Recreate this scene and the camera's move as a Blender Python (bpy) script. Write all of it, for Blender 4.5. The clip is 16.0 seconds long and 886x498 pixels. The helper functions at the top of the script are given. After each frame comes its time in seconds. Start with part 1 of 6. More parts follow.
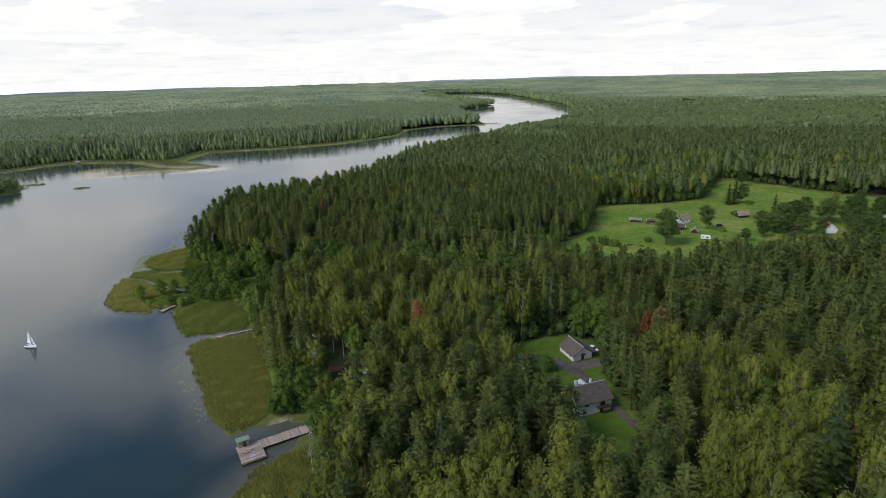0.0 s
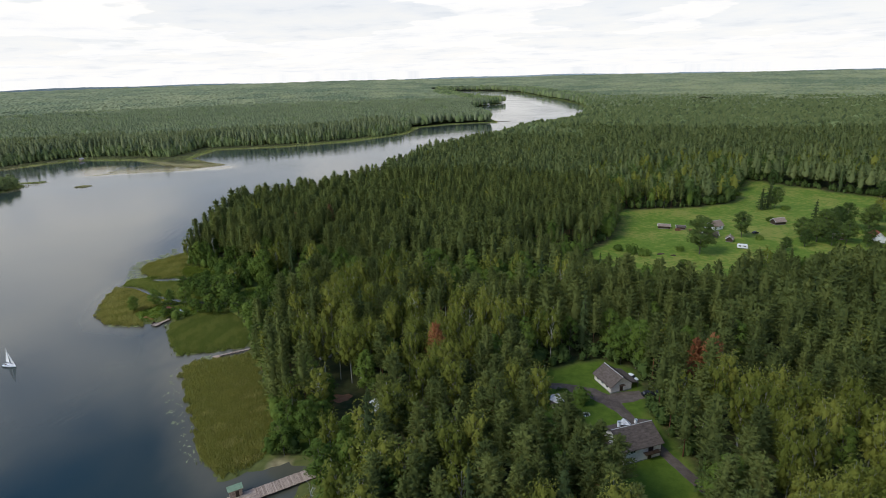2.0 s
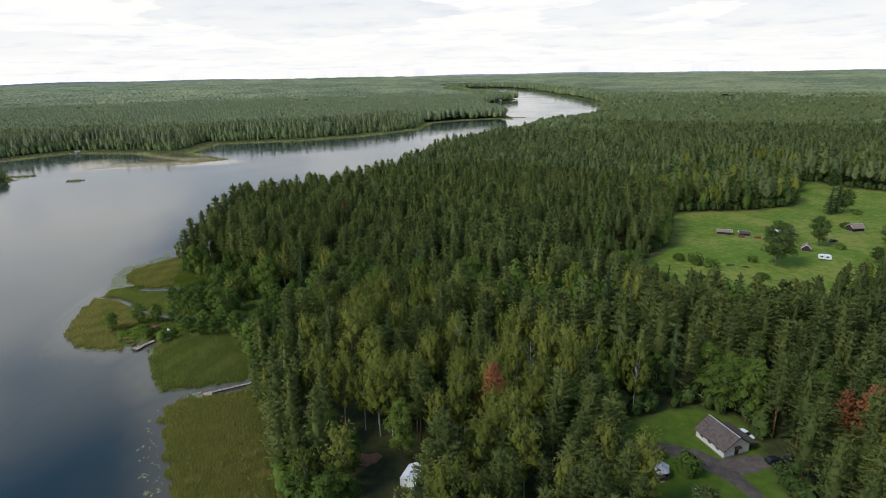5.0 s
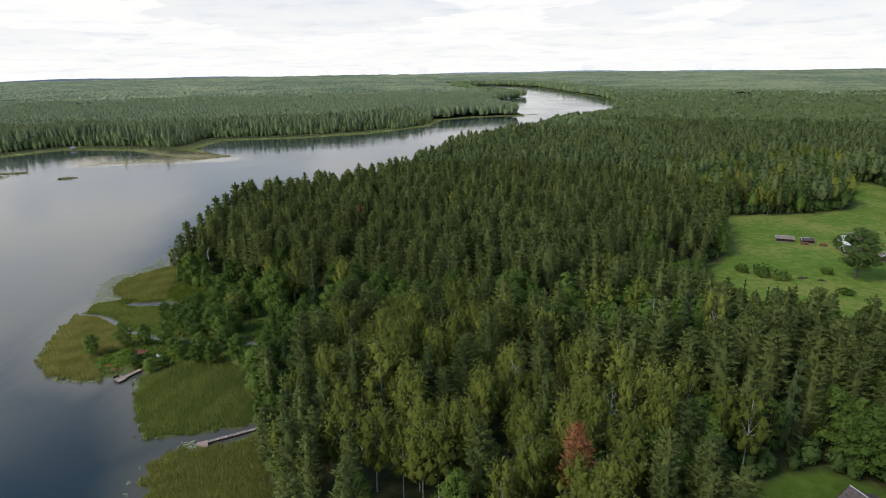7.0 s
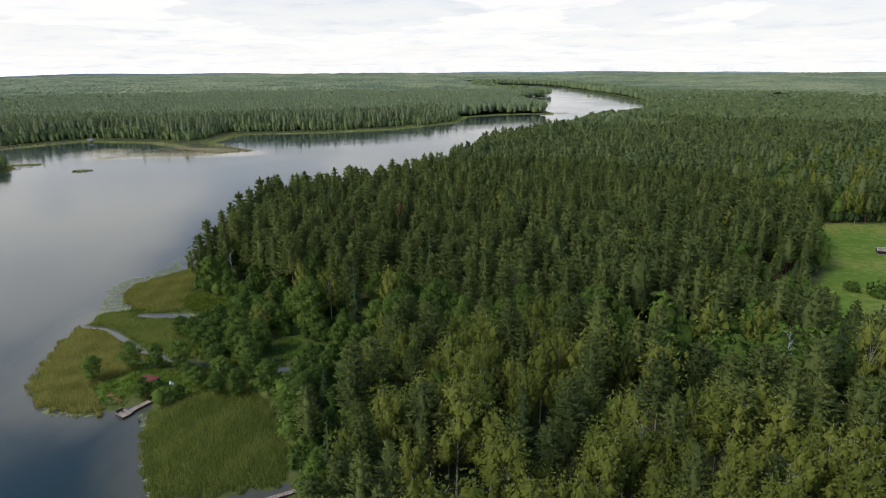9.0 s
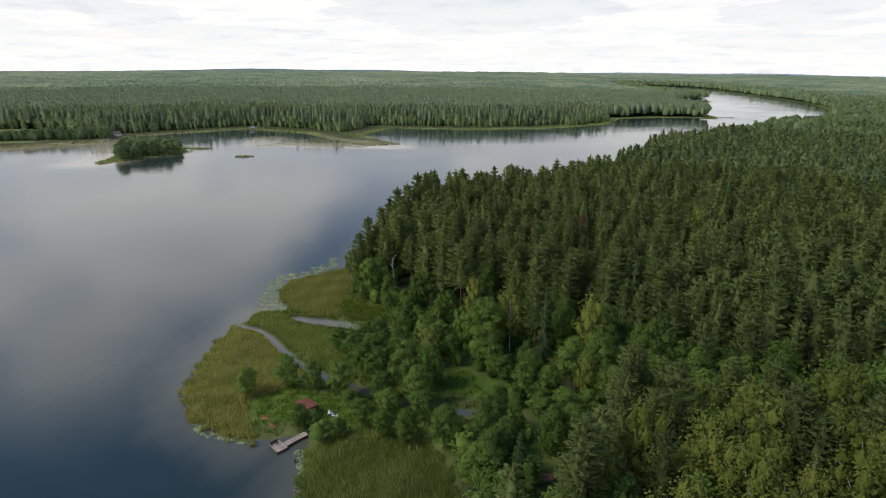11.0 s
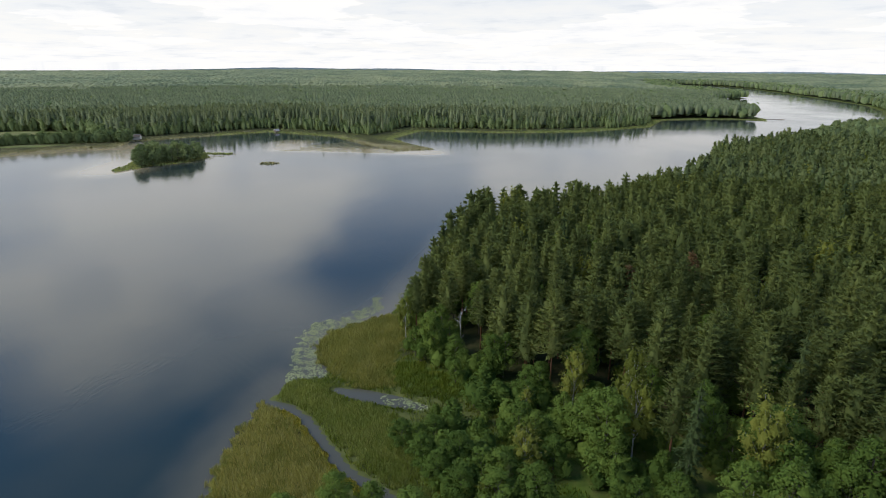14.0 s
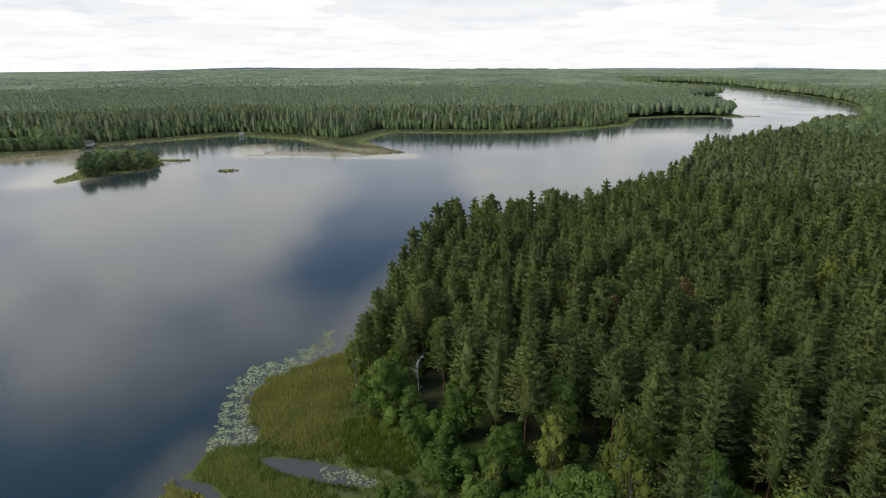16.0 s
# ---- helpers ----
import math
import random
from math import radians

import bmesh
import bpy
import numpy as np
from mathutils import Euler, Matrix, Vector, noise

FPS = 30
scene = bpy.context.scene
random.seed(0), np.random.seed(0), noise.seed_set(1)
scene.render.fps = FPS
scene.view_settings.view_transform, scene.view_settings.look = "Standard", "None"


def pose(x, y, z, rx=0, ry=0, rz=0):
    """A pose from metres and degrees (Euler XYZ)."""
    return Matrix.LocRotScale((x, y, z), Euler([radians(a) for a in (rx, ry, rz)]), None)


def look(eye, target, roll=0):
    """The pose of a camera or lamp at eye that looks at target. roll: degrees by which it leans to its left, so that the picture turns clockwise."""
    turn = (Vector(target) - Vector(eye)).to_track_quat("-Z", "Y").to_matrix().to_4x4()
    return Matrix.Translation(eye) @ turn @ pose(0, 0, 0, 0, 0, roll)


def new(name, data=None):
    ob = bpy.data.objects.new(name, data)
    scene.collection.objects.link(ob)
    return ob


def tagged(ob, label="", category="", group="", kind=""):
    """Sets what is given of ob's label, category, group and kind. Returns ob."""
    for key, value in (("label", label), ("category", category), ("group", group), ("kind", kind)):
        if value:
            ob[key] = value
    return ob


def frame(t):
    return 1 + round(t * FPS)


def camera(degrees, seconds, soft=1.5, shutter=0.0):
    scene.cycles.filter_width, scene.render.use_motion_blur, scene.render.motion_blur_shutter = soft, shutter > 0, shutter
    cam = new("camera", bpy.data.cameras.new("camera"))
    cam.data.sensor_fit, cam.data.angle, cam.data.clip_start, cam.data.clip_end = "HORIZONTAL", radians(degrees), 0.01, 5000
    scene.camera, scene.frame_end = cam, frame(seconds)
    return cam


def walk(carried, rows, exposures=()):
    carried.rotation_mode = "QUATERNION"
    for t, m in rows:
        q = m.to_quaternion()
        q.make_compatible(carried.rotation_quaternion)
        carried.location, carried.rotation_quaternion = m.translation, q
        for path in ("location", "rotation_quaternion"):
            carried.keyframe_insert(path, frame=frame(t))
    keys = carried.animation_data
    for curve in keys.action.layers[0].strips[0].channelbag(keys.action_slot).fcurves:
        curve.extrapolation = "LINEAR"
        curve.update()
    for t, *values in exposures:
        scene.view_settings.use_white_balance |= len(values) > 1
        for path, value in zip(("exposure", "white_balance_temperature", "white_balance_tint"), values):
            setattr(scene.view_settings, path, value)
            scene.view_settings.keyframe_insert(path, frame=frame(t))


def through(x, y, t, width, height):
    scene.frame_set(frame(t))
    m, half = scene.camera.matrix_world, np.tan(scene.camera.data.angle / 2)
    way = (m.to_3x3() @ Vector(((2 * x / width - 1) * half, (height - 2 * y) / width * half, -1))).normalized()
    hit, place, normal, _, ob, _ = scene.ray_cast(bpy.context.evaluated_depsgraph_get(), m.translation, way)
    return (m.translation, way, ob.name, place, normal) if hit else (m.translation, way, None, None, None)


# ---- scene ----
# ---------------------------------------------------------------- camera
cam = camera(77.0, 16.0, soft=0.7)
PATH = [  # seconds, x, y, z, heading to the left, pitch, roll
    (0, 0.00, 0.00, 102.00, 0.00, -17.50, -1.68),
    (0.5, -0.42, 5.44, 102.29, 0.10, -17.60, -1.67),
    (1, -1.35, 11.18, 102.26, 0.11, -17.66, -1.62),
    (1.5, -2.76, 17.15, 101.94, 0.27, -17.74, -1.56),
    (2, -4.20, 23.47, 100.89, 0.87, -17.75, -1.50),
    (2.5, -6.06, 29.94, 99.69, 1.29, -17.80, -1.43),
    (3, -7.97, 36.71, 98.19, 1.39, -17.86, -1.42),
    (3.5, -10.11, 43.76, 96.64, 1.43, -17.88, -1.38),
    (4, -12.85, 50.96, 95.03, 1.33, -17.87, -1.23),
    (5.25, -19.91, 69.63, 91.35, 1.43, -17.90, -1.00),
    (6.5, -27.84, 89.58, 87.80, 1.63, -17.98, -0.90),
    (7, -31.27, 97.80, 86.30, 1.61, -18.01, -0.87),
    (7.5, -34.65, 105.62, 84.87, 1.75, -18.06, -0.77),
    (8, -38.48, 113.18, 83.17, 2.03, -18.02, -0.55),
    (9.25, -50.88, 133.14, 78.21, 3.90, -18.03, -0.21),
    (10.5, -66.58, 151.49, 74.59, 11.36, -18.08, 0.24),
    (11, -73.07, 157.77, 73.96, 16.13, -18.08, 0.54),
    (11.5, -79.74, 163.43, 73.73, 19.27, -18.15, 0.88),
    (12, -86.06, 168.78, 73.79, 19.56, -18.15, 0.87),
    (12.5, -91.24, 174.27, 73.96, 19.26, -18.13, 0.85),
    (13, -95.11, 179.92, 74.26, 18.88, -18.16, 0.67),
    (13.5, -97.77, 186.08, 74.69, 18.52, -18.25, 0.42),
    (14, -99.66, 191.92, 74.82, 18.20, -18.24, 0.45),
    (14.5, -100.96, 198.08, 75.05, 17.73, -18.30, 0.39),
    (15, -101.51, 204.36, 75.11, 17.28, -18.34, 0.28),
    (15.5, -101.64, 210.50, 75.05, 16.73, -18.33, 0.18),
    (16, -101.26, 216.62, 75.11, 16.11, -18.37, -0.02),
]


def flight_pose(x, y, z, heading, pitch, roll):
    h, p = radians(heading), radians(pitch)
    ahead = Vector((-math.sin(h) * math.cos(p), math.cos(h) * math.cos(p), math.sin(p)))
    eye = Vector((x, y, z))
    return look(eye, eye + 10 * ahead, roll)


walk(cam, [(t, flight_pose(*row)) for t, *row in PATH])

# ---------------------------------------------------------------- sky, sun, exposure
SUN_ELEV, SUN_TURN = radians(46), radians(-120)  # the sun stands behind and to the left, through thin cloud
scene.view_settings.exposure = 0.0

world = bpy.data.worlds.new("sky")
scene.world = world
world.use_nodes = True
wn, wl = world.node_tree.nodes, world.node_tree.links
wn.clear()


sky = wn.new("ShaderNodeTexSky")
sky.sky_type, sky.sun_disc, sky.sun_elevation, sky.sun_rotation = "NISHITA", False, SUN_ELEV, SUN_TURN
sky.air_density, sky.dust_density, sky.ozone_density = 1.0, 1.5, 1.2
coord = wn.new("ShaderNodeTexCoord")
parts3 = wn.new("ShaderNodeSeparateXYZ")
wl.new(coord.outputs["Generated"], parts3.inputs[0])


def wmath(op, a, b=None, clamp=False):
    n = wn.new("ShaderNodeMath")
    n.operation, n.use_clamp = op, clamp
    for i, v in enumerate((a, b)):
        if v is None:
            continue
        if hasattr(v, "is_linked"):
            wl.new(v, n.inputs[i])
        else:
            n.inputs[i].default_value = v
    return n.outputs[0]


# a cloud layer seen in perspective: the direction is laid on a flat deck overhead
lift = wmath("ADD", wmath("MAXIMUM", parts3.outputs[2], 0.0), 0.09)
flat = wn.new("ShaderNodeCombineXYZ")
wl.new(wmath("DIVIDE", parts3.outputs[0], lift), flat.inputs[0])
wl.new(wmath("DIVIDE", parts3.outputs[1], lift), flat.inputs[1])


def wnoise(scale, detail, rough, shift):
    n = wn.new("ShaderNodeTexNoise")
    n.inputs["Scale"].default_value, n.inputs["Detail"].default_value, n.inputs["Roughness"].default_value = scale, detail, rough
    mp = wn.new("ShaderNodeMapping")
    mp.inputs["Location"].default_value = shift
    wl.new(flat.outputs[0], mp.inputs[0])
    wl.new(mp.outputs[0], n.inputs["Vector"])
    return n.outputs[0]


def wramp(source, stops):
    n = wn.new("ShaderNodeValToRGB")
    while len(n.color_ramp.elements) < len(stops):
        n.color_ramp.elements.new(0.5)
    for e, (p, c) in zip(n.color_ramp.elements, stops):
        e.position, e.color = p, (*c, 1)
    wl.new(source, n.inputs[0])
    return n.outputs[0]


thin = wmath("MULTIPLY", wmath("MAXIMUM", wmath("SUBTRACT", parts3.outputs[2], 0.42), 0.0), 1.1)
cover = wramp(wmath("SUBTRACT", wnoise(0.60, 6, 0.5, (5.6, 0.4, 0)), thin), [(0.40, (0, 0, 0)), (0.52, (1, 1, 1))])
body = wramp(wnoise(1.9, 8, 0.6, (7.3, 4.2, 2)), [(0.32, (0.86, 0.875, 0.905)), (0.44, (0.95, 0.952, 0.96)), (0.60, (1.0, 0.985, 0.965))])
dim = wn.new("ShaderNodeMix")
dim.data_type, dim.blend_type = "RGBA", "MULTIPLY"
dim.inputs[0].default_value = 1.0
wl.new(sky.outputs[0], dim.inputs[6])
dim.inputs[7].default_value = (0.044, 0.072, 0.104, 1)
veil = wramp(parts3.outputs[2], [(0.0, (1, 1, 1)), (0.13, (0.80, 0.80, 0.80)), (0.35, (0, 0, 0))])
amount = wmath("MAXIMUM", cover, veil)
blend = wn.new("ShaderNodeMix")
blend.data_type = "RGBA"
wl.new(amount, blend.inputs[0])
wl.new(dim.outputs[2], blend.inputs[6])
wl.new(body, blend.inputs[7])
back = wn.new("ShaderNodeBackground")
back.inputs[1].default_value = 1.76
high_cloud = wramp(parts3.outputs[2], [(0.10, (0.585, 0.585, 0.585)), (0.42, (1, 1, 1))])  # the cloud deck is brighter overhead than low down
bright = wn.new("ShaderNodeMix")
bright.data_type, bright.blend_type = "RGBA", "MULTIPLY"
bright.inputs[0].default_value = 1.0
wl.new(blend.outputs[2], bright.inputs[6])
wl.new(high_cloud, bright.inputs[7])
wl.new(bright.outputs[2], back.inputs[0])
out = wn.new("ShaderNodeOutputWorld")
wl.new(back.outputs[0], out.inputs[0])

sun = new("sun", bpy.data.lights.new("sun", "SUN"))
sun.data.energy, sun.data.angle, sun.data.color = 2.0, radians(18), (1.0, 0.95, 0.87)
sun_way = Vector((math.sin(SUN_TURN) * math.cos(SUN_ELEV), math.cos(SUN_TURN) * math.cos(SUN_ELEV), math.sin(SUN_ELEV)))
sun.matrix_world = look(sun_way * 300, (0, 0, 0))


# ---------------------------------------------------------------- materials
class Nodes:
    """A small node builder for one material."""

    def __init__(self, name):
        self.mat = bpy.data.materials.new(name)
        self.mat.use_nodes = True
        self.t = self.mat.node_tree
        self.bsdf = self.t.nodes["Principled BSDF"]
        self.out = self.t.nodes["Material Output"]

    def add(self, kind, **inputs):
        n = self.t.nodes.new(kind)
        for k, v in inputs.items():
            self.put(n.inputs[k.replace("_", " ")], v)
        return n

    def put(self, socket, v):
        if hasattr(v, "is_linked"):
            self.t.links.new(v, socket)
        else:
            socket.default_value = v

    def noise(self, scale, detail=4.0, rough=0.55, vec=None, stretch=None):
        n = self.add("ShaderNodeTexNoise", Scale=scale, Detail=detail, Roughness=rough)
        if vec is None:
            vec = self.add("ShaderNodeTexCoord").outputs["Object"]
        if stretch:
            mp = self.add("ShaderNodeMapping", Vector=vec)
            mp.inputs["Scale"].default_value = stretch
            vec = mp.outputs[0]
        self.put(n.inputs["Vector"], vec)
        return n.outputs[0]

    def ramp(self, source, *stops):
        n = self.add("ShaderNodeValToRGB")
        while len(n.color_ramp.elements) < len(stops):
            n.color_ramp.elements.new(0.5)
        for e, (p, c) in zip(n.color_ramp.elements, stops):
            e.position, e.color = p, (*(c if isinstance(c, tuple) else (c, c, c)), 1)
        self.put(n.inputs[0], source)
        return n.outputs[0]

    def math(self, op, a, b=0.0):
        n = self.add("ShaderNodeMath")
        n.operation = op
        self.put(n.inputs[0], a), self.put(n.inputs[1], b)
        return n.outputs[0]

    def mix(self, f, a, b, blend="MIX"):
        n = self.add("ShaderNodeMix")
        n.data_type, n.blend_type = "RGBA", blend
        for i, v in ((0, f), (6, a), (7, b)):
            self.put(n.inputs[i], (*v, 1) if isinstance(v, tuple) else v)
        return n.outputs[2]

    def attr(self, name):
        return self.add("ShaderNodeAttribute").outputs["Fac"] if not name else self._attr(name)

    def _attr(self, name):
        n = self.add("ShaderNodeAttribute")
        n.attribute_name = name
        return n.outputs["Fac"]

    def bump(self, height, strength=0.4, distance=0.05):
        n = self.add("ShaderNodeBump", Height=height, Strength=strength, Distance=distance)
        self.put(self.bsdf.inputs["Normal"], n.outputs[0])

    def done(self, color=None, rough=0.8, spec=0.3, metal=0.0):
        if color is not None:
            self.put(self.bsdf.inputs["Base Color"], (*color, 1) if isinstance(color, tuple) else color)
        self.put(self.bsdf.inputs["Roughness"], rough)
        self.put(self.bsdf.inputs["Specular IOR Level"], spec)
        self.put(self.bsdf.inputs["Metallic"], metal)
        return self.mat


def plain(name, dark, light, scale=2.0, rough=0.8, spec=0.3, metal=0.0, bump=0.3, stretch=None, fine=9.0):
    """A worn surface: two scales of noise between two tones, with a fine relief."""
    n = Nodes(name)
    big, small = n.noise(scale, 4, stretch=stretch), n.noise(scale * fine, 3, stretch=stretch)
    f = n.math("ADD", n.math("MULTIPLY", big, 0.65), n.math("MULTIPLY", small, 0.35))
    each = n.math("MULTIPLY", n.math("SUBTRACT", n.add("ShaderNodeObjectInfo").outputs["Random"], 0.5), 0.16)
    c = n.ramp(n.math("ADD", f, each), (0.34, dark), (0.66, light))
    if bump:
        n.bump(small, bump, 0.02)
    return n.done(c, rough, spec, metal)


def foliage(name, deep, mid, light, through=0.28):
    """Leaves: each tree has its tone, each spray its own; light comes partly through."""
    n = Nodes(name)
    own = n.math("FRACT", n.math("ADD", n.attr("tint"), n.add("ShaderNodeObjectInfo").outputs["Random"]))
    spray = n.add("ShaderNodeNewGeometry").outputs["Random Per Island"]
    grain = n.noise(5.0, 2, 0.6, vec=n.add("ShaderNodeNewGeometry").outputs["Position"])
    f = n.math("ADD", n.math("MULTIPLY", own, 0.62), n.math("ADD", n.math("MULTIPLY", spray, 0.16), n.math("MULTIPLY", n.math("SUBTRACT", grain, 0.35), 0.3)))
    c = n.ramp(f, (0.06, deep), (0.44, mid), (0.86, light))
    n.done(c, 0.75, 0.10)
    tr = n.add("ShaderNodeBsdfTranslucent", Color=n.mix(1.0, c, (1.25, 1.2, 0.7), "MULTIPLY"))
    m = n.add("ShaderNodeMixShader", Fac=through)
    n.put(m.inputs[1], n.bsdf.outputs[0]), n.put(m.inputs[2], tr.outputs[0])
    n.put(n.out.inputs[0], m.outputs[0])
    return n.mat


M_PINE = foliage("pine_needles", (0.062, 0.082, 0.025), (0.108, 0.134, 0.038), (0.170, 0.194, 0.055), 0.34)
# M_PINE cooled and lightened: faint haze painted in for pines further off
M_PINE_MID = foliage("faintly_hazed_pine_needles", (0.066, 0.090, 0.036), (0.115, 0.146, 0.053), (0.176, 0.205, 0.074), 0.28)
# distance haze painted into the needles across the lake: paler and bluer
M_PINE_SHORE = foliage("haze_tinted_pine_needles", (0.120, 0.152, 0.078), (0.192, 0.226, 0.114), (0.268, 0.298, 0.148), 0.25)
# broadleaf green greyed and lightened, haze painted in for the far bank
M_LEAF_SHORE = foliage("haze_tinted_shore_leaves", (0.118, 0.162, 0.064), (0.182, 0.232, 0.090), (0.255, 0.305, 0.122), 0.3)
M_SPRUCE = foliage("spruce_needles", (0.044, 0.064, 0.022), (0.062, 0.090, 0.030), (0.092, 0.120, 0.040), 0.28)
M_BIRCH = foliage("birch_leaves", (0.096, 0.116, 0.019), (0.155, 0.174, 0.030), (0.232, 0.242, 0.047), 0.36)
M_ALDER = foliage("alder_leaves", (0.066, 0.108, 0.019), (0.104, 0.157, 0.028), (0.158, 0.216, 0.040), 0.34)
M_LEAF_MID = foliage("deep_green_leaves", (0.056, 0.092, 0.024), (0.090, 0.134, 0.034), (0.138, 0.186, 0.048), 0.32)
M_OAK = foliage("dark_oak_leaves", (0.042, 0.072, 0.018), (0.066, 0.102, 0.024), (0.104, 0.145, 0.034), 0.3)
M_DEAD = foliage("rusty_needles", (0.16, 0.066, 0.028), (0.25, 0.100, 0.042), (0.33, 0.145, 0.062), 0.2)
M_WITHERED = foliage("brown_needles", (0.115, 0.075, 0.032), (0.175, 0.110, 0.048), (0.235, 0.150, 0.066), 0.2)
M_REED = foliage("reed_blades", (0.190, 0.212, 0.060), (0.290, 0.290, 0.090), (0.420, 0.380, 0.155), 0.5)
M_REED_GREEN = foliage("young_reed_blades", (0.140, 0.190, 0.048), (0.210, 0.256, 0.070), (0.300, 0.325, 0.108), 0.5)
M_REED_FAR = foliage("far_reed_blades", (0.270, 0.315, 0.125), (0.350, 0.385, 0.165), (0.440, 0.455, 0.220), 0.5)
M_LILY = foliage("lily_pads", (0.18, 0.210, 0.085), (0.285, 0.305, 0.135), (0.41, 0.415, 0.225), 0.1)
M_MARSH_YELLOW = foliage("yellow_marsh_flowers", (0.20, 0.22, 0.045), (0.36, 0.32, 0.05), (0.50, 0.42, 0.07), 0.2)
M_STRAW = foliage("pale_rushes", (0.31, 0.30, 0.16), (0.40, 0.38, 0.21), (0.48, 0.45, 0.27), 0.2)
M_GRASS = foliage("grass_tufts", (0.100, 0.148, 0.024), (0.154, 0.204, 0.034), (0.230, 0.256, 0.056), 0.5)

M_BARK_PINE = plain("pine_bark", (0.09, 0.045, 0.026), (0.24, 0.115, 0.058), 1.2, 0.9, 0.2, stretch=(1, 1, 0.25))
M_BARK_BIRCH = plain("birch_bark", (0.16, 0.15, 0.13), (0.62, 0.60, 0.55), 0.9, 0.8, 0.2, stretch=(1, 1, 2.5))
M_BARK_GREY = plain("grey_bark", (0.06, 0.055, 0.045), (0.19, 0.17, 0.14), 1.2, 0.9, 0.2, stretch=(1, 1, 0.3))
M_WOOD_GREY = plain("weathered_boards", (0.19, 0.132, 0.094), (0.52, 0.400, 0.310), 1.1, 0.85, 0.2, stretch=(1, 5, 1))
M_WOOD_PINK = plain("fresh_boards", (0.33, 0.22, 0.15), (0.55, 0.40, 0.29), 1.4, 0.8, 0.2, stretch=(1, 5, 1))
M_WOOD_DARK = plain("dark_stained_wood", (0.030, 0.020, 0.014), (0.085, 0.055, 0.036), 1.6, 0.8, 0.25, stretch=(1, 1, 4))
M_PLASTER = plain("pale_plaster", (0.62, 0.57, 0.51), (0.80, 0.76, 0.70), 0.7, 0.9, 0.2)
M_WHITE = plain("white_paint", (0.68, 0.68, 0.68), (0.84, 0.84, 0.83), 0.8, 0.55, 0.4)
M_ROOF_GREY = plain("grey_roof_sheets", (0.056, 0.043, 0.035), (0.148, 0.117, 0.096), 0.8, 0.9, 0.12, stretch=(1, 3, 1))
M_ROOF_PALE = plain("pale_shingles", (0.30, 0.29, 0.28), (0.60, 0.58, 0.55), 1.4, 0.8, 0.25)
M_ROOF_BROWN = plain("weathered_brown_roof", (0.16, 0.115, 0.085), (0.30, 0.225, 0.175), 1.0, 0.85, 0.2)
M_ROOF_RED = plain("red_roof_sheets", (0.17, 0.050, 0.030), (0.33, 0.105, 0.060), 1.0, 0.7, 0.3)
M_ROOF_GREEN = plain("green_felt_roof", (0.11, 0.17, 0.10), (0.21, 0.29, 0.18), 1.1, 0.8, 0.25)
M_STONE = plain("foundation_stone", (0.16, 0.15, 0.14), (0.33, 0.31, 0.29), 1.5, 0.9, 0.2)
M_METAL = plain("zinc_metal", (0.45, 0.46, 0.47), (0.62, 0.63, 0.64), 2.0, 0.4, 0.5, 0.8)
M_CAR_DARK = plain("dark_car_paint", (0.018, 0.020, 0.026), (0.035, 0.038, 0.046), 1.0, 0.25, 0.5, 0.2, 0)
M_RUBBER = plain("rubber", (0.012, 0.012, 0.012), (0.03, 0.03, 0.03), 3.0, 0.8, 0.2)
M_ORANGE_CLAY = plain("bare_clay", (0.20, 0.085, 0.040), (0.36, 0.165, 0.080), 0.8, 0.95, 0.1)
M_BLUE_TARP = plain("blue_tarp", (0.20, 0.33, 0.52), (0.34, 0.47, 0.64), 1.0, 0.5, 0.4)
M_GLASS_DARK = Nodes("window_glass").done((0.02, 0.024, 0.028), 0.06, 0.6)
M_SAIL = plain("sail_cloth", (0.72, 0.72, 0.71), (0.86, 0.86, 0.85), 0.8, 0.7, 0.2)


def make_water():
    n = Nodes("lake_water")
    near = n.attr("shallow")
    where = n.add("ShaderNodeNewGeometry").outputs["Position"]
    drift = n.noise(0.016, 3, vec=where)
    deep = n.ramp(drift, (0.35, (0.012, 0.028, 0.030)), (0.65, (0.032, 0.042, 0.034)))
    c = n.mix(near, deep, (0.380, 0.300, 0.180))
    wave = n.noise(0.9, 3, 0.6, vec=where, stretch=(1.0, 0.45, 1.0))
    swell = n.noise(0.12, 2, 0.5, vec=where, stretch=(1.0, 0.35, 1.0))
    turned = n.add("ShaderNodeMapping", Vector=where)
    turned.inputs["Rotation"].default_value = (0, 0, radians(-65))
    band = n.add("ShaderNodeTexWave", Vector=turned.outputs[0], Scale=0.15, Distortion=5.0, Detail=3.0)
    gust = n.ramp(n.noise(0.022, 2, vec=where), (0.56, 0.0), (0.74, 1.0))
    ripple = n.math("MULTIPLY", n.math("MULTIPLY", band.outputs["Fac"], gust), 0.03)
    h = n.math("ADD", ripple, n.math("ADD", n.math("MULTIPLY", wave, 0.05), n.math("MULTIPLY", swell, 0.10)))
    n.bump(h, 0.35, 1.0)
    calm = n.noise(0.010, 3, vec=where)
    n.bsdf.inputs["IOR"].default_value = 1.333
    return n.done(c, n.ramp(calm, (0.35, 0.06), (0.65, 0.15)), 0.5)


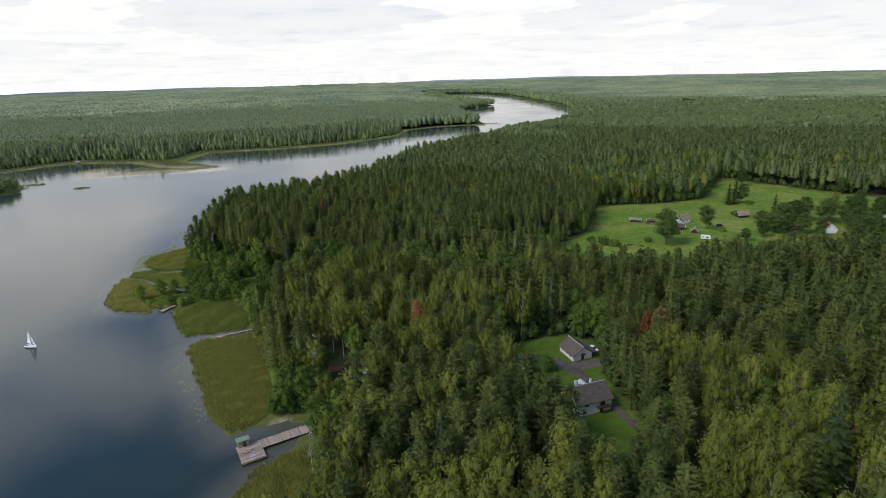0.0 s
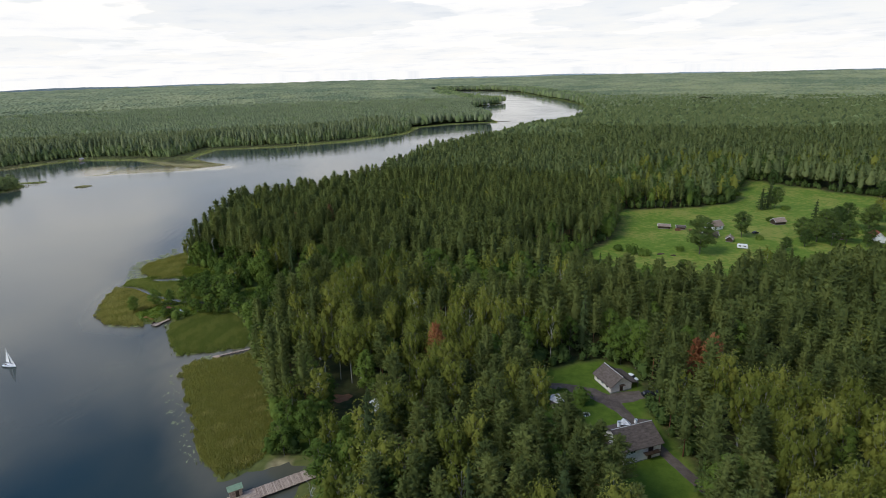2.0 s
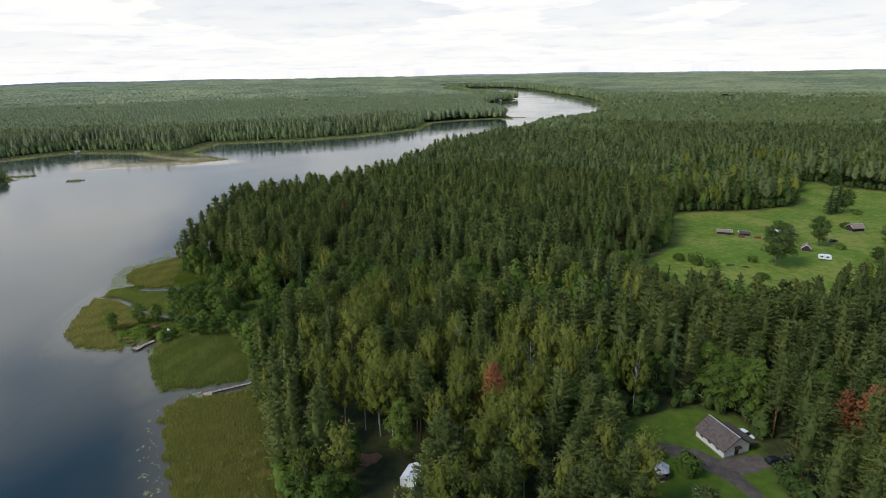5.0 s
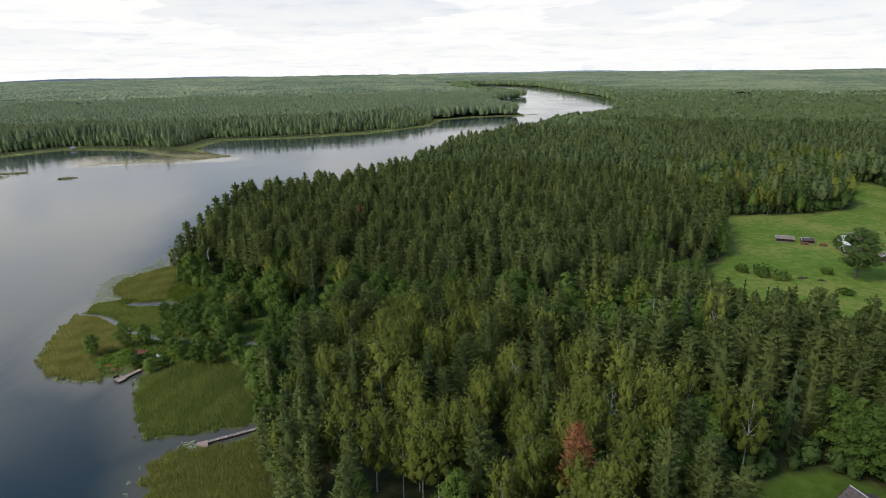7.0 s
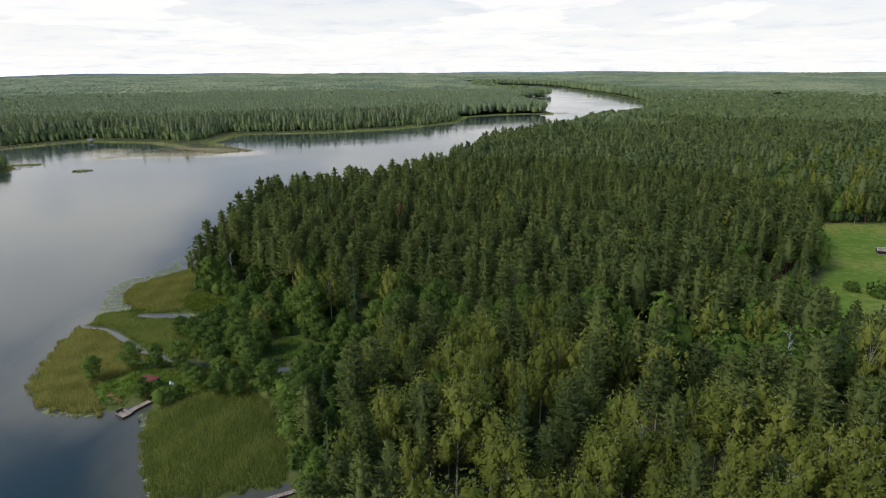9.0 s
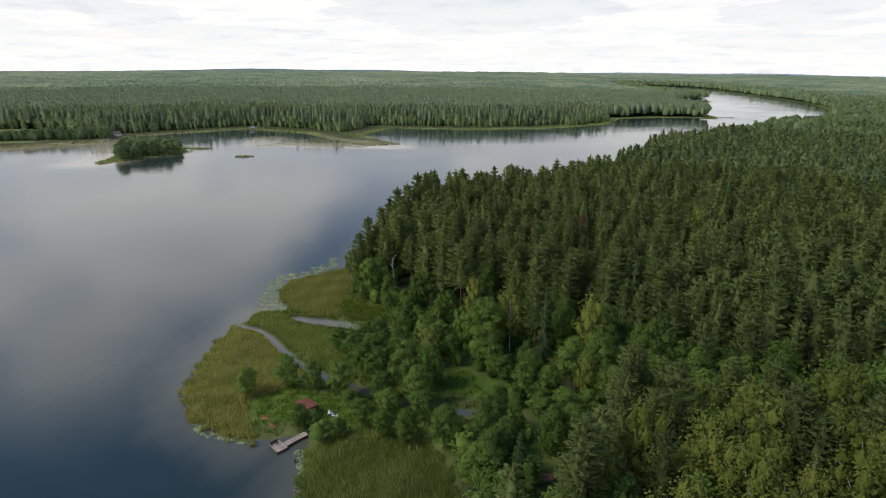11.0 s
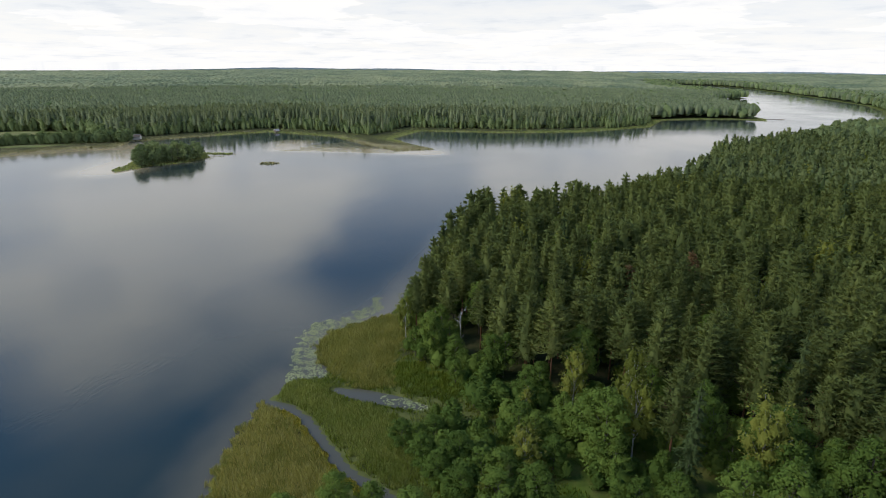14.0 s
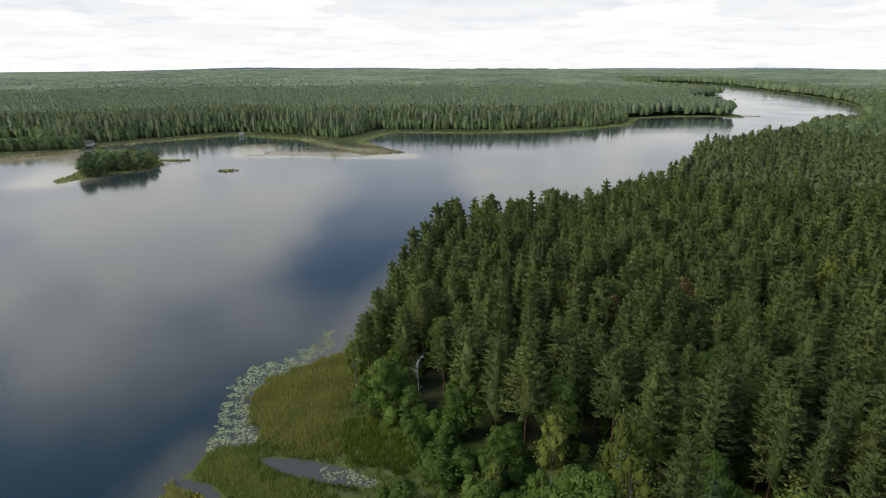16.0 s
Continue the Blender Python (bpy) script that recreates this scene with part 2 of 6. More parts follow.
def make_ground():
    n = Nodes("lake_country_ground")
    where = n.add("ShaderNodeNewGeometry").outputs["Position"]
    a, b, big = n.noise(0.35, 5, vec=where), n.noise(2.2, 4, vec=where), n.noise(0.035, 4, vec=where)
    litter = n.ramp(n.math("ADD", n.math("MULTIPLY", a, 0.6), n.math("MULTIPLY", b, 0.4)), (0.32, (0.030, 0.034, 0.014)), (0.5, (0.052, 0.058, 0.020)), (0.70, (0.100, 0.074, 0.036)))
    grass = n.ramp(n.math("ADD", n.math("MULTIPLY", a, 0.45), n.math("MULTIPLY", big, 0.55)), (0.34, (0.080, 0.138, 0.016)), (0.48, (0.128, 0.192, 0.024)), (0.58, (0.240, 0.240, 0.052)))
    grass = n.mix(n.math("MULTIPLY", b, 0.35), grass, (0.060, 0.105, 0.016))
    sand = n.ramp(a, (0.3, (0.20, 0.165, 0.085)), (0.7, (0.36, 0.30, 0.17)))
    marsh = n.ramp(a, (0.3, (0.075, 0.086, 0.024)), (0.7, (0.130, 0.138, 0.040)))
    c = n.mix(n.attr("meadow"), litter, grass)
    lawn = n.ramp(n.math("ADD", n.math("MULTIPLY", a, 0.7), n.math("MULTIPLY", b, 0.3)), (0.35, (0.060, 0.100, 0.012)), (0.65, (0.100, 0.148, 0.019)))
    c = n.mix(n.attr("lawn"), c, lawn)
    c = n.mix(n.attr("marsh"), c, marsh)
    c = n.mix(n.attr("sand"), c, sand)
    n.bump(b, 0.6, 0.15)
    return n.done(c, 0.95, 0.1)


def make_far_woods():
    n = Nodes("haze_tinted_far_canopy")
    where = n.add("ShaderNodeNewGeometry").outputs["Position"]
    crowns, stand, region = n.noise(0.10, 4, 0.7, vec=where), n.noise(0.006, 4, vec=where), n.noise(0.0016, 4, vec=where)
    f = n.math("ADD", n.math("MULTIPLY", crowns, 0.35), n.math("ADD", n.math("MULTIPLY", stand, 0.35), n.math("MULTIPLY", region, 0.30)))
    # stand tones vary by noise; all lightened and greyed as painted haze
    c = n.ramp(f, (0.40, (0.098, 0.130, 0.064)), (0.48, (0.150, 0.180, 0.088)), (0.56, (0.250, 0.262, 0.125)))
    return n.done(c, 0.85, 0.15)


M_WATER, M_GROUND, M_FAR = make_water(), make_ground(), make_far_woods()
# backdrop colour with the haze painted in; the woods there are green
M_HAZY = plain("haze_tinted_hills", (0.27, 0.34, 0.38), (0.33, 0.40, 0.44), 0.004, 0.95, 0.05, bump=0)
M_ROAD = plain("gravel_drive", (0.080, 0.062, 0.050), (0.160, 0.128, 0.105), 0.5, 0.95, 0.15, bump=0.5)


# ---------------------------------------------------------------- plan of shores and stands
EAST = [(-35, -700), (-38, -100), (-45, 40), (-54, 96), (-57, 112), (-51, 128), (-44, 138), (-44, 148), (-50, 150), (-58, 147), (-66, 143), (-75, 153),
        (-84, 170), (-94, 186), (-102, 202), (-101, 207), (-90, 209), (-83, 214), (-84, 219), (-95, 215), (-109, 213), (-114, 220), (-120, 229), (-125, 239),
        (-127, 246), (-133, 243), (-138, 239), (-147, 241), (-155, 243), (-163, 252), (-168, 262), (-171, 273), (-173, 286), (-173, 294), (-166, 299), (-170, 310), (-174, 318), (-170, 327), (-165, 340),
        (-168, 362), (-171, 400), (-174, 425), (-165, 450), (-135, 466), (-110, 490)]
EAST_NORTH = [(-78, 540), (-56, 620), (-38, 685), (10, 755), (60, 835), (105, 940), (190, 1010), (250, 1150), (322, 1400), (340, 1450), (368, 1640), (356, 1975),
              (328, 2325), (313, 2580), (236, 2865), (100, 3000), (-300, 3060), (-300, 6500), (6500, 6500), (6500, -700)]
WEST = [(-6500, 6500), (60, 6500), (20, 2950), (-32, 2900), (10, 2600), (23, 2468), (60, 2150), (150, 1870), (188, 1845), (120, 1715), (60, 1600), (66, 1400), (88, 1250), (93, 1172), (90, 1146), (60, 1152),
        (-1, 1133), (-59, 1088), (-66, 1042), (-77, 980), (-156, 885), (-244, 843), (-338, 825), (-341, 745), (-300, 706), (-274, 688), (-300, 668), (-345, 690), (-394, 730),
        (-416, 741), (-497, 750), (-533, 693), (-571, 627), (-556, 598), (-595, 557), (-616, 505), (-720, 430), (-950, 340), (-1600, 200), (-6500, 100)]
ISLAND = [(-449, 497), (-444, 522), (-432, 550), (-434, 575), (-455, 592), (-428, 599), (-430, 594), (-462, 586), (-490, 572), (-478, 545), (-462, 520), (-456, 500)]
ISLET = [(-374, 564), (-365, 562), (-363, 569), (-371, 571)]
CREEK = [(-172, 285.3), (-167, 285), (-160.5, 282.2), (-152.6, 276), (-146, 271.2), (-141, 269.2), (-134, 266.8), (-129, 265.5), (-121, 263.5), (-114, 262.2), (-104, 262), (-86, 264)]
REEDS = [  # beds of reed: outline, height, young or not
    ([(-56, 112), (-51, 128), (-42, 137), (-34, 120), (-33, 96), (-52, 96)], 1.6, False),
    ([(-66, 145), (-75, 153), (-84, 170), (-94, 186), (-102, 202), (-100, 207), (-90, 208), (-83, 212), (-78, 206), (-67, 185), (-60, 168), (-56, 157), (-60, 149)], 1.7, False),
    ([(-86, 219), (-95, 216), (-109, 213), (-114, 220), (-120, 229), (-124, 239), (-121, 247), (-109, 256), (-96, 243), (-87, 227)], 1.6, True),
    ([(-138, 240), (-147, 241), (-155, 243), (-163, 252), (-168, 262), (-171, 273), (-173, 284), (-166, 282), (-153, 273), (-145, 267), (-142, 259), (-148, 252), (-143, 245)], 1.8, False),
    ([(-172, 289), (-160, 284.5), (-148, 277), (-139, 271.5), (-128, 268), (-134, 277), (-140, 286), (-148, 291.5), (-158, 291), (-166, 296), (-172, 294)], 1.6, True),
    ([(-162, 300.5), (-169.5, 305), (-173, 309), (-176.3, 314), (-176, 322), (-171, 329.5), (-167, 336), (-160, 341), (-156, 328), (-154, 316), (-151, 306), (-148, 301), (-154, 298.5)], 1.6, False),
]
LILIES = [[(-174, 294.5), (-178.2, 302.3), (-184.1, 317.3), (-185.2, 325.4), (-178.3, 333), (-174.8, 342.4), (-175, 351), (-169, 343.5), (-171.6, 330.7), (-178.4, 321), (-176.7, 312), (-170, 305), (-161.5, 299.8), (-163.8, 294.2)], [(-150, 297), (-138, 298.2), (-134, 297), (-138, 293.5), (-146, 294)],
          [(-137, 239), (-146, 240), (-154, 242), (-153, 240), (-146, 238), (-137, 237)], [(-109, 212), (-116, 220), (-122, 230), (-127, 240), (-123, 240), (-117, 229), (-111, 219), (-104, 213)],
          [(-75, 151), (-88, 172), (-97, 188), (-104, 203), (-107, 203), (-101, 187), (-91, 170), (-78, 150)], [(-93, 206), (-100, 208), (-99, 212), (-92, 209)]]
MEADOW = [(62, 300), (80, 276), (112, 262), (150, 285), (200, 292), (260, 280), (380, 320), (420, 400), (341, 422), (300, 462), (262, 520), (238, 480), (205, 432), (172, 422), (118, 420), (110, 385), (92, 345), (74, 325)]
YARD = [(22, 191), (20, 168), (17, 148), (27, 140), (34, 132), (32, 114), (46, 110), (53, 126), (56, 150), (53.5, 168), (55, 180), (57, 194), (47, 200), (34, 197)]
HEAD = [(-146, 262), (-146, 250), (-138, 243), (-124, 246), (-108, 256), (-100, 252), (-94, 256), (-93, 268), (-100, 280), (-106, 280), (-106, 268), (-125, 264), (-140, 268)]
NORTH_GRASS = [(-148.6, 301.3), (-153, 306), (-148, 313.5), (-139, 309.5), (-130, 303.5), (-131, 299), (-138, 298.8), (-145, 298.6)]
BIRCH_SOUTH = [(40, 62), (64, 128), (60, 166), (94, 166), (114, 146), (150, 112), (150, 60)]
BIRCH_MID = [(-72, 236), (-50, 254), (-22, 247), (-2, 236), (22, 214), (8, 186), (-10, 166), (-30, 156), (-44, 168), (-58, 198)]
BIRCH_LOW = [(-46, 70), (36, 70), (34, 112), (-5, 118), (-40, 116)]
BROADLEAF = [(-148, 300), (-132, 274), (-112, 270), (-85, 262), (-60, 260), (-20, 258), (20, 246), (45, 232), (66, 246), (62, 268), (30, 272), (-10, 284), (-60, 290), (-100, 294), (-128, 312)]
BROADLEAF_NORTH = [(112, 424), (172, 426), (205, 436), (240, 486), (262, 524), (330, 470), (430, 424), (520, 450), (400, 560), (250, 590), (120, 540)]
SPITS = [[(-398, 628), (-372, 640), (-330, 645), (-300, 655), (-272, 684), (-300, 700), (-345, 682), (-375, 704), (-392, 668)], [(-650, 470), (-606, 500), (-572, 548), (-544, 596), (-556, 600), (-595, 560), (-618, 508)],
         [(-455, 490), (-440, 516), (-426, 552), (-424, 600), (-434, 596), (-438, 552), (-450, 520)]]
FAR_FIELD = [(-720, 470), (-660, 528), (-612, 566), (-600, 612), (-672, 668), (-730, 655), (-800, 620), (-900, 560), (-900, 480)]


def inside(poly, x, y):
    px, py = np.array(poly, float).T
    hit = np.zeros(np.shape(x), bool)
    for i in range(len(px)):
        ax, ay, bx, by = px[i - 1], py[i - 1], px[i], py[i]
        if ay != by:
            hit ^= ((ay > y) != (by > y)) & (x < (bx - ax) * (y - ay) / (by - ay) + ax)
    return hit


def away(line, x, y, closed=True):
    p = np.array(line, float)
    best = np.full(np.shape(x), 1e9)
    for i in range(0 if closed else 1, len(p)):
        (ax, ay), (bx, by) = p[i - 1], p[i]
        dx, dy = bx - ax, by - ay
        s = np.clip(((x - ax) * dx + (y - ay) * dy) / (dx * dx + dy * dy + 1e-9), 0, 1)
        best = np.minimum(best, np.hypot(x - ax - s * dx, y - ay - s * dy))
    return best


def signed(poly, x, y):
    return np.where(inside(poly, x, y), 1, -1) * away(poly, x, y)


def waver(x, y, size, seed):
    """Cheap smooth noise in the plan, between about -1 and 1."""
    r = np.random.RandomState(seed)
    v = 0
    for k in range(5):
        a, p, w = r.uniform(0, 6.28), r.uniform(0, 6.28), (2 * math.pi / size) * r.uniform(0.6, 1.9)
        v = v + np.sin((x * math.cos(a) + y * math.sin(a)) * w + p)
    return v / 3.0


def land(x, y):
    """Distance inland from the nearest shore; negative on the lake."""
    x, y = np.asarray(x, float), np.asarray(y, float)
    wob = waver(x, y, 9, 3) * 0.7
    s = np.maximum.reduce([signed(EAST + EAST_NORTH, x, y), signed(WEST, x, y), signed(ISLAND, x, y), signed(ISLET, x, y)]) + wob
    s = np.minimum(s, away(CREEK, x, y, False) - 1.25 + 0.25 * wob)
    pond = (np.hypot((x + 149.5) / 12.5, (y - 295.3) / 2.5) - 1) * 2.5
    return np.minimum(s, pond)


def smooth(v, a, b):
    s = np.clip((v - a) / (b - a), 0, 1)
    return s * s * (3 - 2 * s)


def reed_beds(x, y):
    return np.maximum.reduce([signed(r[0], x, y) for r in REEDS])


def height(x, y, s=None):
    """The ground's height above the lake."""
    x, y = np.asarray(x, float), np.asarray(y, float)
    s = land(x, y) if s is None else s
    up = 0.10 + 0.85 * (1 - np.exp(-np.maximum(s, 0) / 9)) + 0.35 * waver(x, y, 60, 5) * smooth(s, 10, 40)
    up = np.where(reed_beds(x, y) > -1, np.minimum(up, 0.14), up)
    far = np.hypot(x, y)
    up = up + smooth(far, 1300, 5000) * (17 + 6 * waver(x, y, 2600, 8)) * smooth(s, 0, 250) * (0.05 + 0.95 * smooth(np.degrees(np.arctan2(x, np.maximum(y, 1))), -58, -36))
    return np.where(s > 0, up, np.maximum(-0.06 + 0.10 * s, -2.5))


def floor_at(x, y):
    return float(height(np.array([x]), np.array([y]))[0])


# ---------------------------------------------------------------- mesh helpers
def tri_mesh(name, verts, tris, materials, tint=None, slot=None, smooth_on=False, normals=None):
    me = bpy.data.meshes.new(name)
    verts, tris = np.ascontiguousarray(verts, np.float32), np.ascontiguousarray(tris, np.int32)
    me.vertices.add(len(verts))
    me.vertices.foreach_set("co", verts.ravel())
    me.loops.add(tris.size)
    me.loops.foreach_set("vertex_index", tris.ravel())
    me.polygons.add(len(tris))
    me.polygons.foreach_set("loop_start", np.arange(len(tris), dtype=np.int32) * tris.shape[1])
    for m in materials:
        me.materials.append(m)
    if slot is not None:
        me.polygons.foreach_set("material_index", np.ascontiguousarray(slot, np.int32))
    me.polygons.foreach_set("use_smooth", np.full(len(tris), smooth_on or normals is not None))
    if normals is not None:
        me.attributes.new("custom_normal", "FLOAT_VECTOR", "POINT").data.foreach_set("vector", np.ascontiguousarray(normals, np.float32).ravel())
    if tint is not None:
        me.attributes.new("tint", "FLOAT", "POINT").data.foreach_set("value", np.ascontiguousarray(tint, np.float32))
    me.update(calc_edges=True)
    return me


def part(name, bm, material, parent, label=""):
    me = bpy.data.meshes.new(name)
    bm.to_mesh(me)
    bm.free()
    me.materials.append(material)
    ob = new(name, me)
    ob.parent = parent
    return tagged(ob, label)


def thing(name, x, y, z, turn, label, category, group=""):
    ob = new(name)
    ob.matrix_world = pose(x, y, z, 0, 0, turn)
    return tagged(ob, label, category, group)


def box(bm, x, y, z, sx, sy, sz, rx=0, ry=0, rz=0, bevel=0.0):
    made = bmesh.ops.create_cube(bm, size=1, matrix=pose(x, y, z, rx, ry, rz) @ Matrix.Diagonal((sx, sy, sz, 1)))
    if bevel:
        edges = list({e for v in made["verts"] for e in v.link_edges})
        bmesh.ops.bevel(bm, geom=edges, offset=bevel, segments=1, affect="EDGES")
    return bm


def boxes(*rows, bevel=0.0):
    bm = bmesh.new()
    for r in rows:
        box(bm, *r, bevel=bevel)
    return bm


def beam(bm, p, q, r, r2=None, sides=6):
    p, q = Vector(p), Vector(q)
    m = Matrix.Translation((p + q) / 2) @ (q - p).to_track_quat("Z", "Y").to_matrix().to_4x4()
    bmesh.ops.create_cone(bm, cap_ends=True, segments=sides, radius1=r, radius2=r if r2 is None else r2, depth=(q - p).length, matrix=m)
    return bm


def prism(bm, outline, depth_axis, a, b):
    """Pushes a flat outline of (u, z) from a to b along x or y."""
    def at(u, z, d):
        return (d, u, z) if depth_axis == "x" else (u, d, z)
    lo, hi = [bm.verts.new(at(u, z, a)) for u, z in outline], [bm.verts.new(at(u, z, b)) for u, z in outline]
    bm.faces.new(lo), bm.faces.new(hi[::-1])
    for i in range(len(lo)):
        bm.faces.new((lo[i], hi[i], hi[i - 1], lo[i - 1]))
    bmesh.ops.recalc_face_normals(bm, faces=bm.faces)
    return bm


# ---------------------------------------------------------------- ground and lake
def steps(*spans):
    out = []
    for a, b, d in spans:
        out.append(np.arange(a, b, d))
    return np.concatenate(out)


def grown(start, end, first, rate):
    v, d, out = start, first, []
    while (v < end if end > start else v > end):
        out.append(v)
        v += d if end > start else -d
        d *= rate
    out.append(end)
    return np.array(out)


GX = np.concatenate([grown(-720, -6400, 14, 1.12)[::-1], steps((-706, -420, 7), (-420, -186, 6), (-186, -84, 1.1), (-84, -30, 2), (-30, 100, 2.6), (100, 420, 8)), grown(420, 6400, 9, 1.13)])
GY = np.concatenate([grown(90, -690, 6, 1.3)[::-1], steps((92, 206, 2), (206, 302, 1.25), (302, 350, 2), (350, 480, 4), (480, 1180, 7)), grown(1180, 6400, 9, 1.05)])
X, Y = np.meshgrid(GX, GY)
S = land(X, Y)
Z = height(X, Y, S)
nx, ny = len(GX), len(GY)
quad = (np.arange(ny - 1)[:, None] * nx + np.arange(nx - 1)[None]).ravel()
QUADS = np.stack([quad, quad + 1, quad + nx + 1, quad + nx], 1)
me = tri_mesh("ground", np.stack([X, Y, Z], -1).reshape(-1, 3), QUADS, [M_GROUND], smooth_on=True)
RB = reed_beds(X, Y)
grassy = np.maximum.reduce([smooth(signed(p, X, Y) + 2.0 * waver(X, Y, 14, 9), -3, 4) for p in (MEADOW, YARD, HEAD, NORTH_GRASS, FAR_FIELD)])
grassy = np.maximum(grassy, 0.65 * smooth(20 - S, 0, 10) * (S > 0) * (X > -220))
marshy = np.maximum(smooth(RB, -2, 1), smooth(7 - S, 0, 4) * (S > -3))
sandy = smooth(9 - np.hypot((X + 300) / 1.6, Y - 680), 0, 8) + smooth(4 - np.hypot(X + 52, Y - 149), 0, 2) + smooth(26 - away([(-410, 728), (-345, 680), (-285, 682)], X, Y, False), 0, 16) * (X < -270) * (S < 26)
lawn_here = np.maximum(smooth(signed(YARD, X, Y) + 1.5 * waver(X, Y, 10, 19), -3, 3), 0.75 * smooth(np.maximum(signed(NORTH_GRASS, X, Y), signed(HEAD, X, Y)), -2, 2))
for key, value in (("meadow", grassy), ("lawn", lawn_here), ("marsh", marshy), ("sand", np.clip(sandy + 0.55 * smooth(signed(FAR_FIELD, X, Y), -5, 10), 0, 1))):
    me.attributes.new(key, "FLOAT", "POINT").data.foreach_set("value", value.ravel().astype(np.float32))
tagged(new("ground", me), "gently rolling lake country of forest floor and meadow", "ground", kind="structure")

wet = (S.ravel()[QUADS] < 3).any(1)
used, back_to = np.unique(QUADS[wet], return_inverse=True)
flat_v = np.stack([X.ravel()[used], Y.ravel()[used], np.zeros(len(used))], -1)
me = tri_mesh("water", flat_v, back_to.reshape(-1, 4), [M_WATER], smooth_on=True)
shoal = np.maximum(smooth(S, -14, 0) * 0.20, smooth(30 - away([(-420, 680), (-400, 640), (-345, 655), (-270, 668)], X, Y, False), 0, 22) * 0.9)
shoal = np.maximum(shoal, smooth(42 - away([(-640, 500), (-600, 530), (-540, 600), (-490, 560), (-460, 500)], X, Y, False), 0, 34) * 0.9)
me.attributes.new("shallow", "FLOAT", "POINT").data.foreach_set("value", shoal.ravel()[used].astype(np.float32))
tagged(new("water", me), "calm lake reflecting clouds and blue sky", "lake", kind="structure")

# ---------------------------------------------------------------- trees
RNG = np.random.RandomState(11)


def faced(v, t, n):
    """Turns each triangle to the side that its normals point to."""
    g = np.cross(v[t[:, 1]] - v[t[:, 0]], v[t[:, 2]] - v[t[:, 0]])
    back_side = (g * n[t].sum(1)).sum(1) < 0
    t = t.copy()
    t[back_side] = t[back_side][:, ::-1]
    return v, t, n


def leaves(at, normal, size, long=1.0, rng=RNG, hang=0.0, soft=0.5):
    """Small leaf sprays as triangles round the given points; the normals say which way they lean, and shade them softly as one mass."""
    n = len(at)
    normal = normal / (np.linalg.norm(normal, axis=1, keepdims=True) + 1e-9)
    own = normal + rng.normal(0, 0.55, (n, 3))
    own /= np.linalg.norm(own, axis=1, keepdims=True) + 1e-9
    side = np.cross(own, rng.normal(0, 1, (n, 3)) + [0, 0, hang])
    side /= np.linalg.norm(side, axis=1, keepdims=True) + 1e-9
    along = np.cross(side, own)
    size = np.broadcast_to(np.asarray(size, float), (n,))[:, None] * rng.uniform(0.6, 1.3, (n, 1))
    a, b = at - along * size * long * 0.6 + side * size * rng.uniform(-0.2, 0.2, (n, 1)), at + along * size * long * 0.45 - side * size * 0.42
    c = at + along * size * long * 0.3 + side * size * 0.5
    shade = normal * soft + own * (1 - soft)
    shade /= np.linalg.norm(shade, axis=1, keepdims=True) + 1e-9
    return faced(np.stack([a, b, c], 1).reshape(-1, 3), np.arange(n * 3).reshape(-1, 3), np.repeat(shade, 3, 0))


def join(*meshes):
    vs, ts, ns, o = [], [], [], 0
    for v, t, n in meshes:
        vs.append(v), ts.append(t + o), ns.append(n)
        o += len(v)
    return np.concatenate(vs), np.concatenate(ts), np.concatenate(ns)


def tube(points, radii, sides=5):
    """A tapered limb along points."""
    p, out, nrm = np.array(points, float), [], []
    ang = np.arange(sides) * 2 * math.pi / sides
    for i, c in enumerate(p):
        d = p[min(i + 1, len(p) - 1)] - p[max(i - 1, 0)]
        d /= np.linalg.norm(d) + 1e-9
        u = np.cross(d, [0.3, 0.9, 0.1] if abs(d[2]) > 0.8 else [0, 0, 1])
        u /= np.linalg.norm(u) + 1e-9
        w = np.cross(d, u)
        ring = np.cos(ang)[:, None] * u + np.sin(ang)[:, None] * w
        out.append(c + radii[i] * ring), nrm.append(ring)
    v = np.concatenate(out)
    t = []
    for i in range(len(p) - 1):
        for k in range(sides):
            a, b = i * sides + k, i * sides + (k + 1) % sides
            t += [(a, b, b + sides), (a, b + sides, a + sides)]
    return faced(v, np.array(t), np.concatenate(nrm))


def hull(rings, sides, rng, rough=0.22, up=0.45):
    """A closed knobbly body from (height, radius) rings: the dense inside of a crown."""
    v, nrm = [], []
    for z, r in rings:
        ang = np.arange(sides) * 2 * math.pi / sides + rng.uniform(0, 1)
        rr = r * rng.uniform(1 - rough, 1 + rough, sides)
        v.append(np.stack([rr * np.cos(ang), rr * np.sin(ang), z + rng.uniform(-0.3, 0.3, sides) * r * 0.5], 1))
        nv = np.stack([np.cos(ang), np.sin(ang), np.full(sides, up)], 1) + rng.normal(0, 0.22, (sides, 3))
        nrm.append(nv / np.linalg.norm(nv, axis=1, keepdims=True))
    v = np.concatenate(v)
    t = []
    for i in range(len(rings) - 1):
        for k in range(sides):
            a, b = i * sides + k, i * sides + (k + 1) % sides
            t += [(a, b, b + sides), (a, b + sides, a + sides)]
    return faced(v, np.array(t), np.concatenate(nrm))


